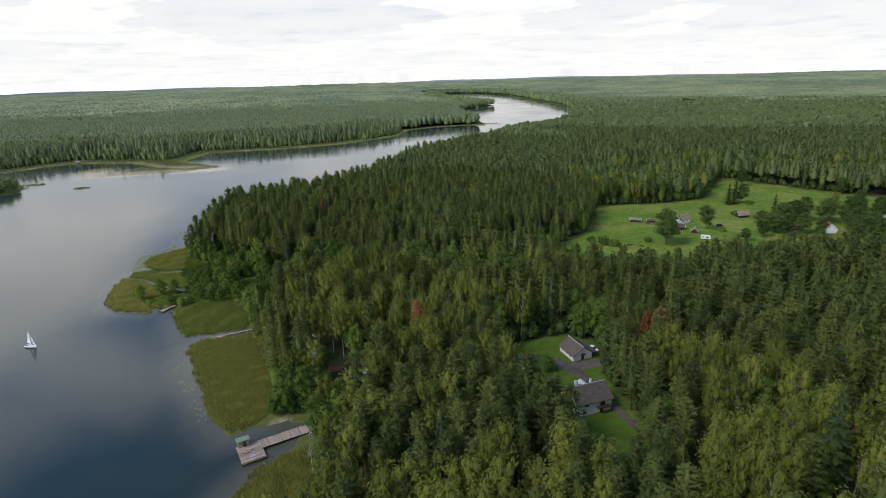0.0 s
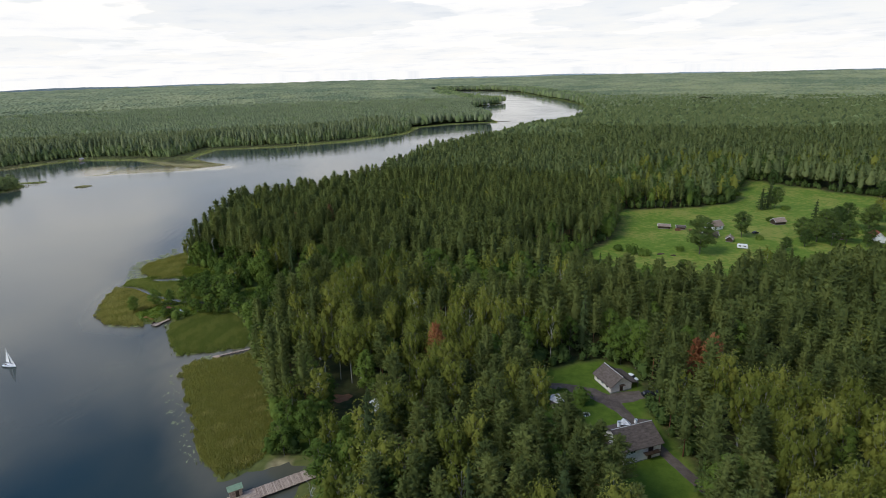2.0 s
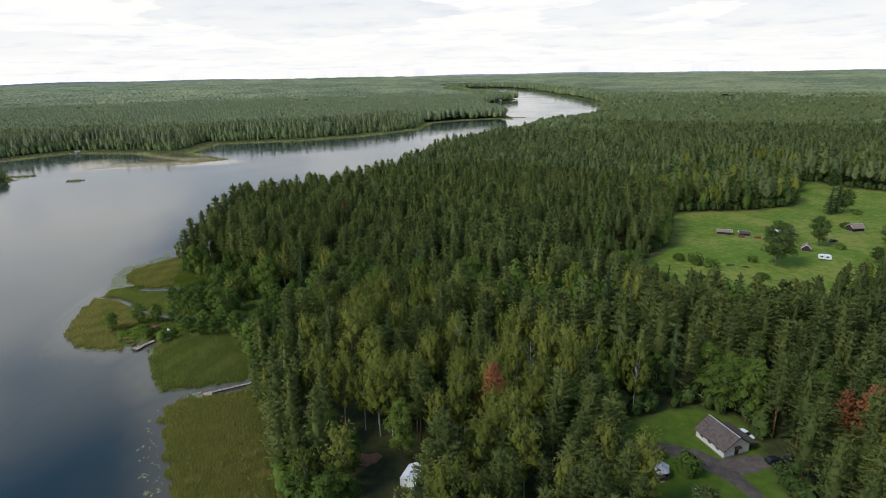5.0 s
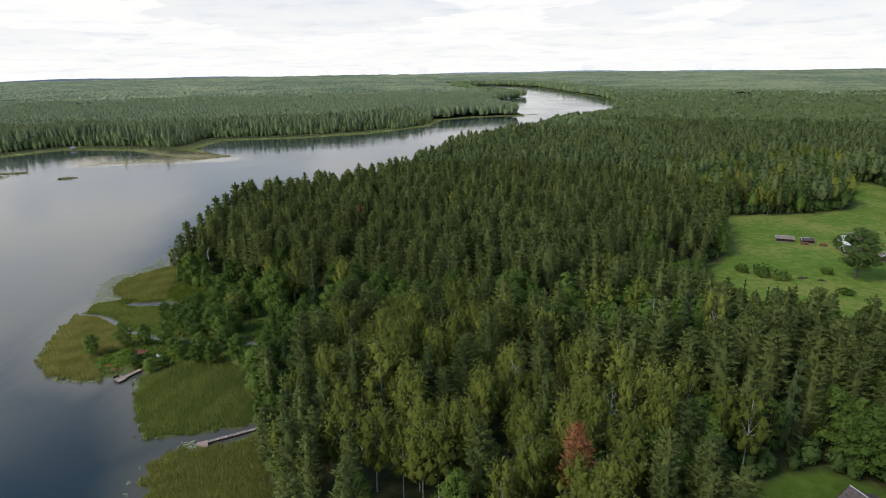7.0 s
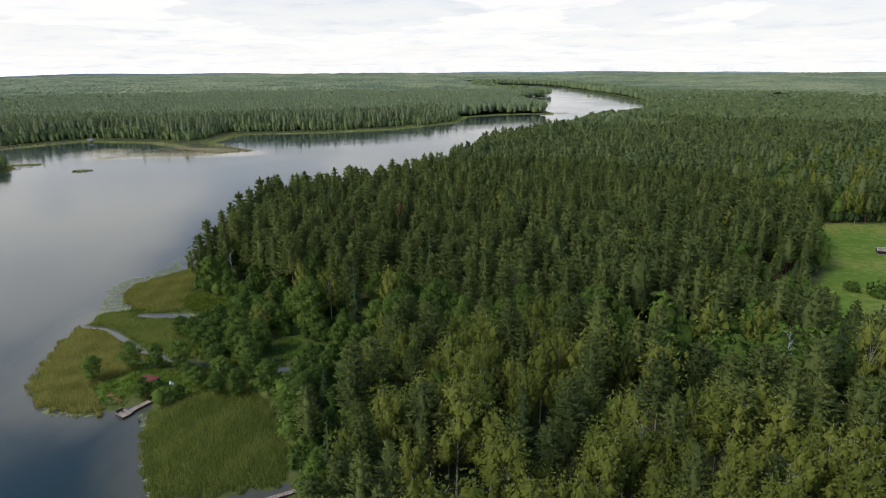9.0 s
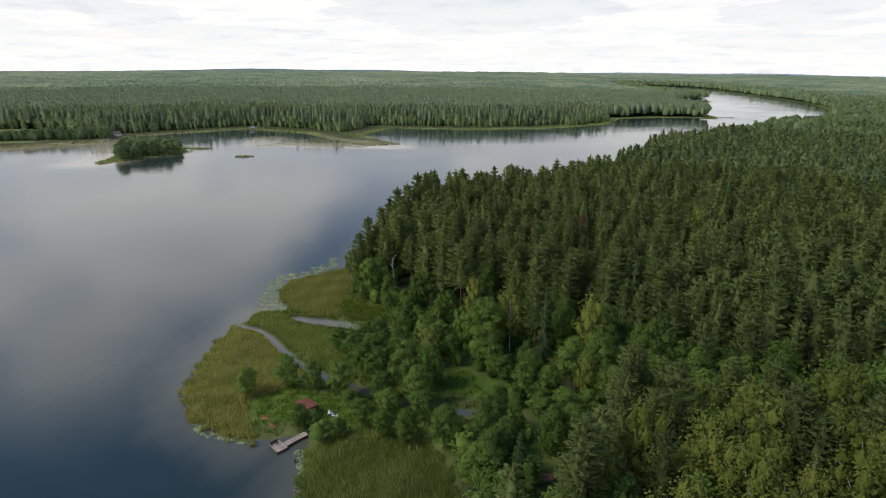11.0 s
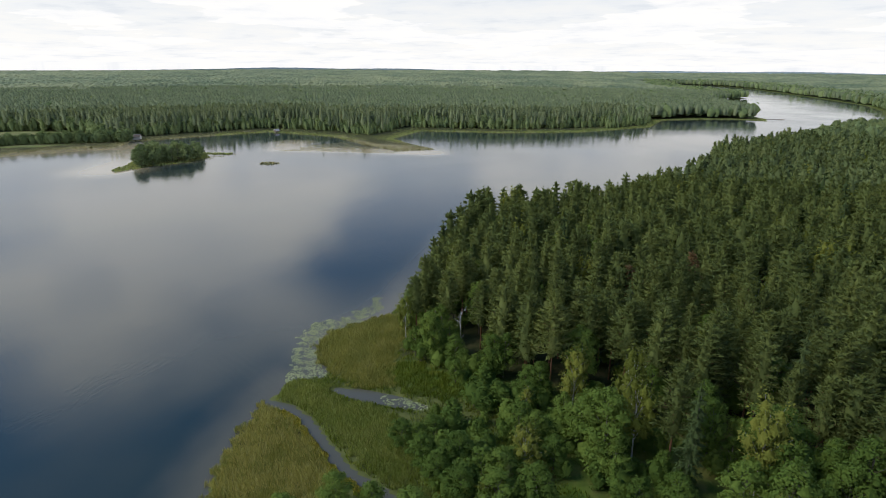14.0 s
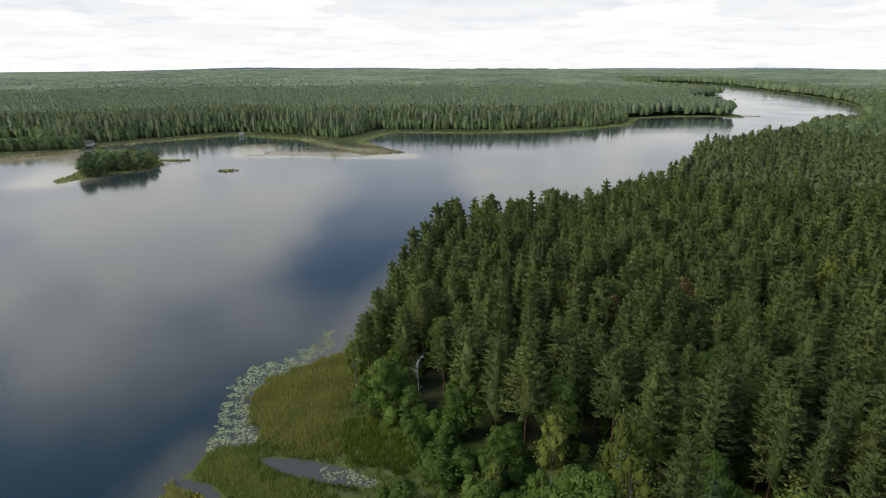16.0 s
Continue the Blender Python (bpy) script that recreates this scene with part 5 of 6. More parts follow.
# meadow trees
for kind, x, y, h, w in (("alder", 133, 317, 19, 1.3), ("alder", 170, 345, 14, 1.1), ("spruce", 222, 412, 17, 1.3), ("spruce", 216, 410, 14, 1.3), ("alder", 228, 414, 13, 1.1), ("alder", 196, 326, 9, 1.2), ("alder", 207, 333, 13, 1.3),
                         ("alder", 216, 342, 15, 1.4), ("alder", 226, 350, 14, 1.2), ("spruce", 219, 356, 17, 1.0), ("alder", 236, 358, 13, 1.2), ("alder", 250, 352, 15, 1.2), ("alder", 262, 347, 15, 1.3), ("alder", 228, 322, 10, 1.2),
                         ("alder", 252, 326, 15, 1.4), ("alder", 266, 330, 12, 1.2), ("alder", 290, 352, 11, 1.3), ("alder", 300, 388, 12, 1.1), ("alder", 262, 478, 14, 1.0), ("alder", 150, 356, 6, 1.2), ("alder", 320, 436, 12, 1.2),
                         ("birch", 270, 372, 15, 1.1), ("alder", 283, 366, 13, 1.2), ("alder", 182, 320, 7, 1.4), ("alder", 310, 330, 12, 1.4), ("alder", 330, 350, 12, 1.4), ("alder", 201, 338, 12, 1.3), ("alder", 211, 326, 9, 1.3), ("alder", 222, 330, 12, 1.3), ("alder", 243, 362, 14, 1.2), ("alder", 258, 360, 13, 1.3), ("alder", 272, 352, 14, 1.3), ("alder", 246, 318, 11, 1.3), ("alder", 258, 316, 12, 1.3), ("alder", 274, 322, 11, 1.3), ("alder", 285, 336, 12, 1.3), ("alder", 296, 366, 12, 1.3)):
    lone_tree(kind, x, y, h * 1.18, w * 1.15, leaf=M_OAK if kind == "alder" else None, label={"alder": "broad leafy tree standing on the open meadow", "spruce": "dark spruce standing on the open meadow", "birch": "tall birch beside the farm buildings"}[kind])
for x, y, h, w in ((97, 321, 5, 8), (103, 317, 4, 7), (91, 326, 3.5, 6), (206, 379, 4, 6), (124, 322, 3.5, 5), (178, 340, 3, 5), (232, 408, 3, 6), (190, 430, 3, 8), (200, 440, 3.5, 9), (212, 446, 3, 8), (186, 442, 3.5, 8), (222, 458, 3, 8), (176, 433, 4, 9),
                   (304, 400, 3, 8), (312, 412, 3, 8), (35, 174, 7.5, 6.5), (31, 181, 1.4, 4), (118, 300, 3, 6), (70, 306, 3, 6)):
    bush(x, y, h, w)

r = np.random.RandomState(66)
ix, iy = r.uniform(-490, -430, 600), r.uniform(516, 578, 600)
keep = (signed(ISLAND, ix, iy) > 1.5)
ix, iy = ix[keep][:46], iy[keep][:46]
irows = np.stack([ix, iy, np.full(len(ix), -2.4), r.uniform(13, 18, len(ix)), r.uniform(1.1, 1.5, len(ix)), r.uniform(0, 6, len(ix)), r.uniform(0.1, 0.6, len(ix))], 1)
joined_trees("island_trees", "shore_alder", 2, irows, "clump of leafy trees on the small island")
bx = np.concatenate([r.uniform(-656, -622, 34), r.uniform(-632, -572, 70), r.uniform(-722, -696, 24)])
by = np.interp(bx, [-720, -652, -630, -578], [500, 550, 574, 618]) + r.uniform(0, 13, len(bx))
brows = np.stack([bx, by, np.full(len(bx), -1.4), r.uniform(10, 15, len(bx)), r.uniform(1.2, 1.7, len(bx)), r.uniform(0, 6, len(bx)), r.uniform(0.1, 0.6, len(bx))], 1)
joined_trees("bank_trees", "shore_alder", 1, brows, "rows of leafy trees along the far bank")


# ---------------------------------------------------------------- the farmstead in the wood
def strip(name, line, widths, material, label, category):
    """A path laid on the ground, with a slightly cambered section and turned-down edges."""
    p = [Vector(q) for q in line]
    pts = []
    for i in range(len(p) - 1):
        n = max(2, int((p[i + 1] - p[i]).length / 1.2))
        for k in range(n):
            s = k / n
            pts.append((p[i].lerp(p[i + 1], s), widths[i] * (1 - s) + widths[i + 1] * s))
    pts.append((p[-1], widths[-1]))
    bm = bmesh.new()
    rows_ = []
    for i, (c, w) in enumerate(pts):
        d = pts[min(i + 2, len(pts) - 1)][0] - pts[max(i - 2, 0)][0]
        nrm = Vector((-d.y, d.x)).normalized()
        row = []
        for f, dz in ((-0.54, -0.12), (-0.5, 0.07), (-0.2, 0.11), (0.2, 0.11), (0.5, 0.07), (0.54, -0.12)):
            q = c + nrm * w * (f + 0.03 * math.sin(i * 1.7 + f * 9))
            row.append(bm.verts.new((q.x, q.y, floor_at(q.x, q.y) + dz)))
        rows_.append(row)
    for a, b in zip(rows_, rows_[1:]):
        for k in range(5):
            bm.faces.new((a[k], a[k + 1], b[k + 1], b[k]))
    bmesh.ops.recalc_face_normals(bm, faces=bm.faces)
    me_ = bpy.data.meshes.new(name)
    bm.to_mesh(me_), bm.free()
    me_.materials.append(material)
    return tagged(new(name, me_), label, category, kind="structure")


strip("road", [(18, 187), (25, 186), (33, 184), (40, 180.5), (44.5, 176), (47, 170), (49.5, 161), (52, 150), (56, 139), (62, 122)], [2.0, 3, 4, 5.8, 5.8, 3.6, 3.2, 3.0, 2.8, 2.8], M_ROAD, "dark gravel drive through the lawn", "drive")
strip("road_apron", [(45, 177), (50, 178), (56, 179.5)], [4.5, 6.0, 4.0], M_ROAD, "dark gravel yard before the barn", "drive")


def mound(name, x, y, wide, deep, high, turn, material, label, category):
    r_ = np.random.RandomState(int(abs(x * 7 + y)))
    bm = bmesh.new()
    bmesh.ops.create_icosphere(bm, subdivisions=3, radius=1)
    for v in bm.verts:
        k = 1 + 0.55 * noise.noise(Vector((v.co.x, v.co.y, 0)) * 1.6 + Vector((x, y, 0))) + 0.15 * noise.noise(v.co * 5 + Vector((x, y, 0)))
        v.co = Vector((v.co.x * wide * 0.5 * k, v.co.y * deep * 0.5 * k, v.co.z * high * k))
    root = thing(name, x, y, floor_at(x, y) - 0.02, turn, label, category)
    part("heap", bm, material, root)
    return root


mound("clay_patch", -139.5, 247.5, 3.0, 1.3, 0.12, -20, M_ORANGE_CLAY, "patch of bare orange clay on the grassy bank", "bare soil")
mound("clay_patch", -136.5, 245.8, 2.8, 1.1, 0.12, -25, M_ORANGE_CLAY, "patch of bare orange clay on the grassy bank", "bare soil")
mound("clay_patch", -41, 180, 8, 5, 0.2, 15, M_ORANGE_CLAY, "patch of bare reddish soil in a forest glade", "bare soil")
mound("clay_patch", -78, 246, 4, 2.2, 0.18, 30, M_ORANGE_CLAY, "patch of bare sandy soil among the trees", "bare soil")
mound("earth_heap", 112, 318, 4, 1.6, 0.7, 10, M_WOOD_DARK, "low heap of dark earth on the meadow", "heap")
mound("earth_heap", 118, 315, 3, 1.5, 0.5, -20, M_WOOD_DARK, "low heap of dark earth on the meadow", "heap")


def window(parent, x, y, z, w, h, axis, frame_mat=None):
    """A framed window on a wall; axis: the way it faces, 'x' or 'y'."""
    fm = frame_mat or M_WHITE
    fr, t = bmesh.new(), 0.09
    for a, b, sw, sh in ((0, h / 2, w + t, t), (0, -h / 2, w + t, t), (-w / 2, 0, t, h), (w / 2, 0, t, h), (0, 0, t * 0.7, h)):
        box(fr, x if axis == "y" else x, y, z, 0.01, 0.01, 0.01) if False else None
        if axis == "y":
            box(fr, x + a, y, z + b, sw, 0.12, sh)
        else:
            box(fr, x, y + a, z + b, 0.12, sw, sh)
    f = part("window", fr, fm, parent)
    part("pane", boxes((x, y, z, w, 0.05, h) if axis == "y" else (x, y, z, 0.05, w, h)), M_GLASS_DARK, f, "dark glass pane")


def gable_house(name, x, y, turn, long, wide, eave, ridge, wall, roof, label, over=0.5, base=True, door_end=True, z=None, windows=()):
    """A house with its ridge along its own x axis: walls, two roof slopes with real thickness, ridge cap, door, windows."""
    root = thing(name, x, y, (floor_at(x, y) if z is None else z) - 0.05, turn, label, "house")
    L, W = long / 2, wide / 2
    bm = prism(bmesh.new(), [(-W, 0), (W, 0), (W, eave), (0, ridge - 0.12), (-W, eave)], "x", -L, L)
    part("wall", bm, wall, root)
    slope = math.hypot(W, ridge - eave)
    for s in (-1, 1):
        k = (W + over) / W
        bm = bmesh.new()
        zlow = ridge - (ridge - eave) * k
        prism(bm, [(0, ridge + 0.02), (s * (W + over), zlow + 0.02), (s * (W + over), zlow + 0.16), (0, ridge + 0.18)], "x", -L - over, L + over)
        rf = part("roof", bm, roof, root)
        ribs = bmesh.new()
        n = max(4, int(long / 1.1))
        for i in range(n + 1):
            px = -L - over + 0.06 + (long + 2 * over - 0.12) * i / n
            beam(ribs, (px, 0, ridge + 0.20), (px, s * (W + over), zlow + 0.18), 0.035, sides=4)
        part("seam", ribs, roof, rf)
    part("ridge_cap", beam(bmesh.new(), (-L - over - 0.05, 0, ridge + 0.17), (L + over + 0.05, 0, ridge + 0.17), 0.11, sides=6), M_ROOF_PALE if roof is not M_ROOF_RED else roof, root)
    for e in (-1, 1):
        for s in (-1, 1):
            k = (W + over) / W
            fascia = bmesh.new()
            beam(fascia, (e * (L + over), 0, ridge + 0.08), (e * (L + over), s * (W + over), ridge - (ridge - eave) * k + 0.08), 0.1, sides=4)
            part("gable_board", fascia, M_WOOD_DARK if wall is M_PLASTER else M_WHITE, root)
    if base:
        part("foundation", boxes((0, 0, 0.12, long + 0.12, wide + 0.12, 0.34)), M_STONE, root)
    if door_end:
        d = part("door", boxes((L + 0.03, 0, 1.1, 0.1, 1.2, 2.0)), M_WOOD_DARK, root, "dark wooden door")
        part("handle", boxes((L + 0.1, 0.45, 1.1, 0.06, 0.14, 0.04)), M_METAL, d)
    for (wx, wy, wz, ww, wh, ax) in windows:
        window(root, wx, wy, wz, ww, wh, ax)
    return root


def barn():
    root = gable_house("barn", 48.2, 185.7, -70.5, 9.2, 7.8, 2.5, 5.2, M_PLASTER, M_ROOF_GREY, "pale plastered barn with a weathered grey gable roof", 0.55,
                       windows=((-2.6, -3.95, 1.5, 1.1, 0.7, "y"), (0, -3.95, 1.5, 1.1, 0.7, "y"), (2.6, -3.95, 1.5, 1.1, 0.7, "y")))
    part("canopy", boxes((5.0, 0, 2.45, 0.9, 1.9, 0.08, 0, 12, 0)), M_WOOD_DARK, root, "small dark canopy over the door")
    bm = prism(bmesh.new(), [(3.9, 2.55), (6.7, 1.75), (6.7, 1.87), (3.9, 2.68)], "x", -4.6, 4.8)
    part("lean_to_roof", bm, M_ROOF_GREY, root)
    for px in (-4.3, -1.4, 1.5, 4.4):
        part("post", beam(bmesh.new(), (px, 6.4, 0), (px, 6.4, 1.8), 0.08), M_WOOD_DARK, root)
    part("back_boards", boxes((-4.4, 5.2, 0.95, 0.08, 2.4, 1.9)), M_WOOD_DARK, root)


barn()


def farmhouse():
    root = gable_house("farmhouse", 43.4, 152.3, 18.4, 11.6, 10.4, 4.6, 7.5, M_PLASTER, M_ROOF_GREY, "two-storey plastered farmhouse with a grey sheet roof", 0.6, door_end=False,
                       windows=((-2.9, -5.24, 3.6, 1.5, 1.0, "y"), (-3.6, -5.24, 1.3, 1.3, 1.0, "y"), (5.85, -2.4, 3.6, 1.0, 1.1, "x"), (5.85, 2.2, 3.6, 1.0, 1.1, "x"), (5.85, 0, 1.4, 1.2, 1.1, "x"), (-2.6, 5.24, 3.2, 1.2, 1.0, "y"), (2.6, 5.24, 3.2, 1.2, 1.0, "y")))
    b = part("balcony", boxes((2.6, -5.9, 2.5, 4.6, 1.4, 0.14)), M_WOOD_DARK, root, "dark wooden balcony")
    rail = bmesh.new()
    for i in range(12):
        box(rail, 0.35 + i * 0.41, -6.55, 3.0, 0.06, 0.06, 0.9)
    box(rail, 2.6, -6.55, 3.45, 4.6, 0.09, 0.09)
    part("railing", rail, M_WOOD_DARK, b)
    d = part("balcony_door", boxes((2.6, -5.24, 3.55, 1.7, 0.12, 1.9)), M_GLASS_DARK, root, "dark glazed balcony door")
    part("door_frame", boxes((1.7, -5.26, 3.55, 0.1, 0.16, 2.0), (3.5, -5.26, 3.55, 0.1, 0.16, 2.0), (2.6, -5.26, 4.52, 1.9, 0.16, 0.1)), M_WHITE, d)
    part("door", boxes((2.4, -5.24, 1.1, 1.1, 0.12, 2.0)), M_WOOD_DARK, root, "dark wooden door")
    for px, py, h in ((-3.0, 1.4, 1.2), (2.0, 0.9, 1.0)):
        c = part("chimney", boxes((px, py, 7.3 + h / 2 - 0.6, 0.62, 0.62, h + 1.0), bevel=0.03), M_WHITE, root, "whitewashed chimney")
        part("cap", boxes((px, py, 7.3 + h + 0.04, 0.78, 0.78, 0.1)), M_METAL, c)
    g = part("dormer", prism(bmesh.new(), [(-0.9, 5.6), (0.9, 5.6), (0.9, 6.7), (0, 7.25), (-0.9, 6.7)], "y", 0.5, 3.4), M_WHITE, root, "small white dormer")
    part("dormer_roof", boxes((-0.52, 2.1, 7.05, 1.2, 3.2, 0.08, 0, -31, 0), (0.52, 2.1, 7.05, 1.2, 3.2, 0.08, 0, 31, 0)), M_ROOF_PALE, g)
    part("dormer_pane", boxes((0, 3.42, 6.2, 0.9, 0.06, 0.8)), M_GLASS_DARK, g)
    p = part("porch_roof", boxes((-6.9, 1.0, 2.6, 2.6, 4.2, 0.12, 0, -8, 0)), M_ROOF_GREY, root)
    for py in (-0.8, 2.8):
        part("post", beam(bmesh.new(), (-8.0, py, 0), (-8.0, py, 2.4), 0.08), M_WOOD_DARK, root)


farmhouse()


def gazebo(x, y):
    root = thing("gazebo", x, y, floor_at(x, y), 12, "six-sided garden gazebo with a pale shingle roof", "gazebo")
    R = 2.5
    pt = [(math.cos(k * 1.0472) * R, math.sin(k * 1.0472) * R) for k in range(6)]
    for k in range(6):
        a, b = Vector((*pt[k], 2.3)) * 1.0, Vector((*pt[(k + 1) % 6], 2.3))
        a, b, top = Vector((a.x * 1.14, a.y * 1.14, 2.25)), Vector((b.x * 1.14, b.y * 1.14, 2.25)), Vector((0, 0, 3.7))
        bm = bmesh.new()
        up = Vector((0, 0, 0.1))
        vs = [bm.verts.new(v) for v in (a, b, top, a + up, b + up, top + up)]
        for f in ((0, 2, 1), (3, 4, 5), (0, 1, 4, 3), (1, 2, 5, 4), (2, 0, 3, 5)):
            bm.faces.new([vs[i] for i in f])
        part("roof_panel", bm, M_ROOF_PALE, root)
        part("post", beam(bmesh.new(), (*pt[k], 0), (*pt[k], 2.3), 0.07), M_WOOD_DARK, root)
        if k != 1:
            mid = (Vector(pt[k]) + Vector(pt[(k + 1) % 6])) / 2
            part("parapet", boxes((mid.x, mid.y, 0.5, 2.4, 0.06, 0.85, 0, 0, math.degrees(math.atan2(pt[(k + 1) % 6][1] - pt[k][1], pt[(k + 1) % 6][0] - pt[k][0])))), M_WOOD_DARK, root)
    part("floor", beam(bmesh.new(), (0, 0, -0.1), (0, 0, 0.12), R * 1.05, sides=6), M_WOOD_GREY, root)
    part("table", join_table(), M_WOOD_GREY, root)
    part("finial", beam(bmesh.new(), (0, 0, 3.7), (0, 0, 4.1), 0.07, 0.02), M_METAL, root)


def join_table():
    bm = boxes((0, 0, 0.86, 1.5, 0.9, 0.06))
    for px in (-0.6, 0.6):
        box(bm, px, 0, 0.48, 0.1, 0.7, 0.7)
    return bm


gazebo(28, 174)


def car(x, y, turn, paint, label):
    root = thing("car", x, y, floor_at(x, y) + 0.06, turn, label, "car")
    bm = prism(bmesh.new(), [(-2.15, 0.32), (2.15, 0.32), (2.2, 0.72), (1.3, 0.92), (-2.05, 0.98), (-2.2, 0.7)], "y", -0.86, 0.86)
    bmesh.ops.bevel(bm, geom=list(bm.edges), offset=0.06, segments=2, affect="EDGES")
    b = part("body", bm, paint, root)
    bm = prism(bmesh.new(), [(-1.95, 0.94), (1.15, 0.9), (0.45, 1.42), (-1.4, 1.46)], "y", -0.74, 0.74)
    bmesh.ops.bevel(bm, geom=list(bm.edges), offset=0.05, segments=2, affect="EDGES")
    g = part("cabin_glass", bm, M_GLASS_DARK, root)
    part("roof_panel", boxes((-0.48, 0, 1.47, 1.7, 1.36, 0.06), bevel=0.02), paint, g)
    for wx in (-1.35, 1.35):
        for wy in (-0.78, 0.78):
            w = part("wheel", beam(bmesh.new(), (wx, wy - 0.1, 0.32), (wx, wy + 0.1, 0.32), 0.32, sides=14), M_RUBBER, root)
            part("rim", beam(bmesh.new(), (wx, wy - 0.115, 0.32), (wx, wy + 0.115, 0.32), 0.19, sides=10), M_METAL, w)
    for wy in (-0.6, 0.6):
        part("headlight", boxes((2.17, wy, 0.66, 0.08, 0.34, 0.14), bevel=0.02), M_WHITE, b)


car(57.6, 178.6, 8, M_CAR_DARK, "dark car parked on the gravel beside trees")
car(62.6, 179.4, 12, M_CAR_DARK, "dark car parked on the grass beside trees")
car(55.4, 188.5, -60, M_WHITE, "white car parked behind the barn")


def ring_of_stones(x, y):
    root = thing("fire_pit", x, y, floor_at(x, y), 0, "ring of stones round a fire place on the lawn", "fire pit")
    for k in range(9):
        bm = bmesh.new()
        bmesh.ops.create_icosphere(bm, subdivisions=1, radius=0.24, matrix=pose(math.cos(k * 0.7) * 1.0, math.sin(k * 0.7) * 1.0, 0.12, k * 20, k * 31, 0))
        part("stone", bm, M_STONE if k % 3 else M_WHITE, root)
    part("ash", beam(bmesh.new(), (0, 0, -0.05), (0, 0, 0.05), 0.8, 0.7, 10), M_RUBBER, root)


ring_of_stones(35.5, 168.5)


def tent(x, y, turn):
    root = thing("white_tent", x, y, floor_at(x, y), turn, "white canvas party tent among the pines", "tent")
    for s in (-1, 1):
        part("roof", prism(bmesh.new(), [(0, 3.3), (s * 2.1, 2.1), (s * 2.1, 2.16), (0, 3.36)], "x", -2.6, 2.6), M_SAIL, root)
    part("side_wall", boxes((0, 2.02, 1.1, 5.0, 0.05, 2.0)), M_SAIL, root)
    part("end_wall", prism(bmesh.new(), [(-2.0, 0.1), (2.0, 0.1), (2.0, 2.1), (0, 3.2), (-2.0, 2.1)], "x", -2.58, -2.53), M_SAIL, root)
    for px in (-2.5, 2.5):
        for py in (-2.0, 2.0):
            part("pole", beam(bmesh.new(), (px, py, 0), (px, py, 2.1), 0.035), M_METAL, root)


tent(-29, 172.5, 70)
gable_house("forest_hut", -52, 208, 35, 4.6, 3.4, 2.1, 3.2, M_PLASTER, M_ROOF_BROWN, "small pale hut with a weathered roof among pines", 0.3)


def shelter():
    root = thing("shelter", -131.2, 251.6, floor_at(-131.2, 251.6), -18, "open shelter with a rusty red sloping roof", "shelter")
    part("roof", boxes((0, 0, 2.55, 4.4, 3.2, 0.1, -9, 0, 0)), M_ROOF_RED, root)
    battens = bmesh.new()
    for k in range(7):
        box(battens, -1.95 + k * 0.65, 0, 2.62, 0.07, 3.2, 0.06, -9, 0, 0)
    part("seam", battens, M_ROOF_RED, root)
    for px in (-1.9, 1.9):
        for py, h in ((-1.3, 2.75), (1.3, 2.32)):
            part("post", beam(bmesh.new(), (px, py, 0), (px, py, h), 0.08), M_WOOD_DARK, root)
    part("back_wall", boxes((0, 1.35, 1.15, 3.9, 0.08, 2.1)), M_WOOD_DARK, root)
    part("bench", boxes((0, 0.9, 0.45, 3.4, 0.4, 0.06), (-1.5, 0.9, 0.22, 0.08, 0.36, 0.42), (1.5, 0.9, 0.22, 0.08, 0.36, 0.42)), M_WOOD_GREY, root)


shelter()


def garden_chair(x, y, turn):
    root = thing("garden_chair", x, y, floor_at(x, y) + 0.05, turn, "white plastic garden chair on the grass", "chair", "garden chairs on the headland")
    part("seat", boxes((0, 0, 0.42, 0.56, 0.54, 0.05), bevel=0.015), M_WHITE, root)
    part("backrest", boxes((0, 0.27, 0.75, 0.54, 0.05, 0.62, -12, 0, 0), bevel=0.015), M_WHITE, root)
    for px in (-0.24, 0.24):
        part("armrest", boxes((px, 0, 0.64, 0.06, 0.5, 0.04)), M_WHITE, root)
        for py in (-0.22, 0.22):
            part("leg", boxes((px, py, 0.2, 0.05, 0.05, 0.44)), M_WHITE, root)


for x, y, a in ((-126.3, 252.4, 20), (-125.1, 252.0, 70), (-124.2, 251.6, -40)):
    garden_chair(x, y, a)


# ---------------------------------------------------------------- jetties and boats
def deck(root, wood, x0, x1, y0, y1, z, along, gap=0.3, seed=0):
    """Boards with open joints, slightly uneven, each a part."""
    r_ = np.random.RandomState(seed)
    lo, hi = (y0, y1) if along == "x" else (x0, x1)
    n = int((hi - lo) / gap)
    for k in range(n):
        c = lo + (k + 0.5) * (hi - lo) / n
        w, dz, e = (hi - lo) / n - 0.035, r_.uniform(-0.02, 0.02), r_.uniform(-0.08, 0.08)
        if along == "x":
            part("plank", boxes(((x0 + x1) / 2 + e, c, z + dz, x1 - x0, w, 0.05)), wood, root)
        else:
            part("plank", boxes((c, (y0 + y1) / 2 + e, z + dz, w, y1 - y0, 0.05)), wood, root)


def posts(root, places, top=0.7, r_=0.09):
    for px, py in places:
        part("post", beam(bmesh.new(), (px, py, -2.0), (px, py, top), r_), M_WOOD_DARK, root)


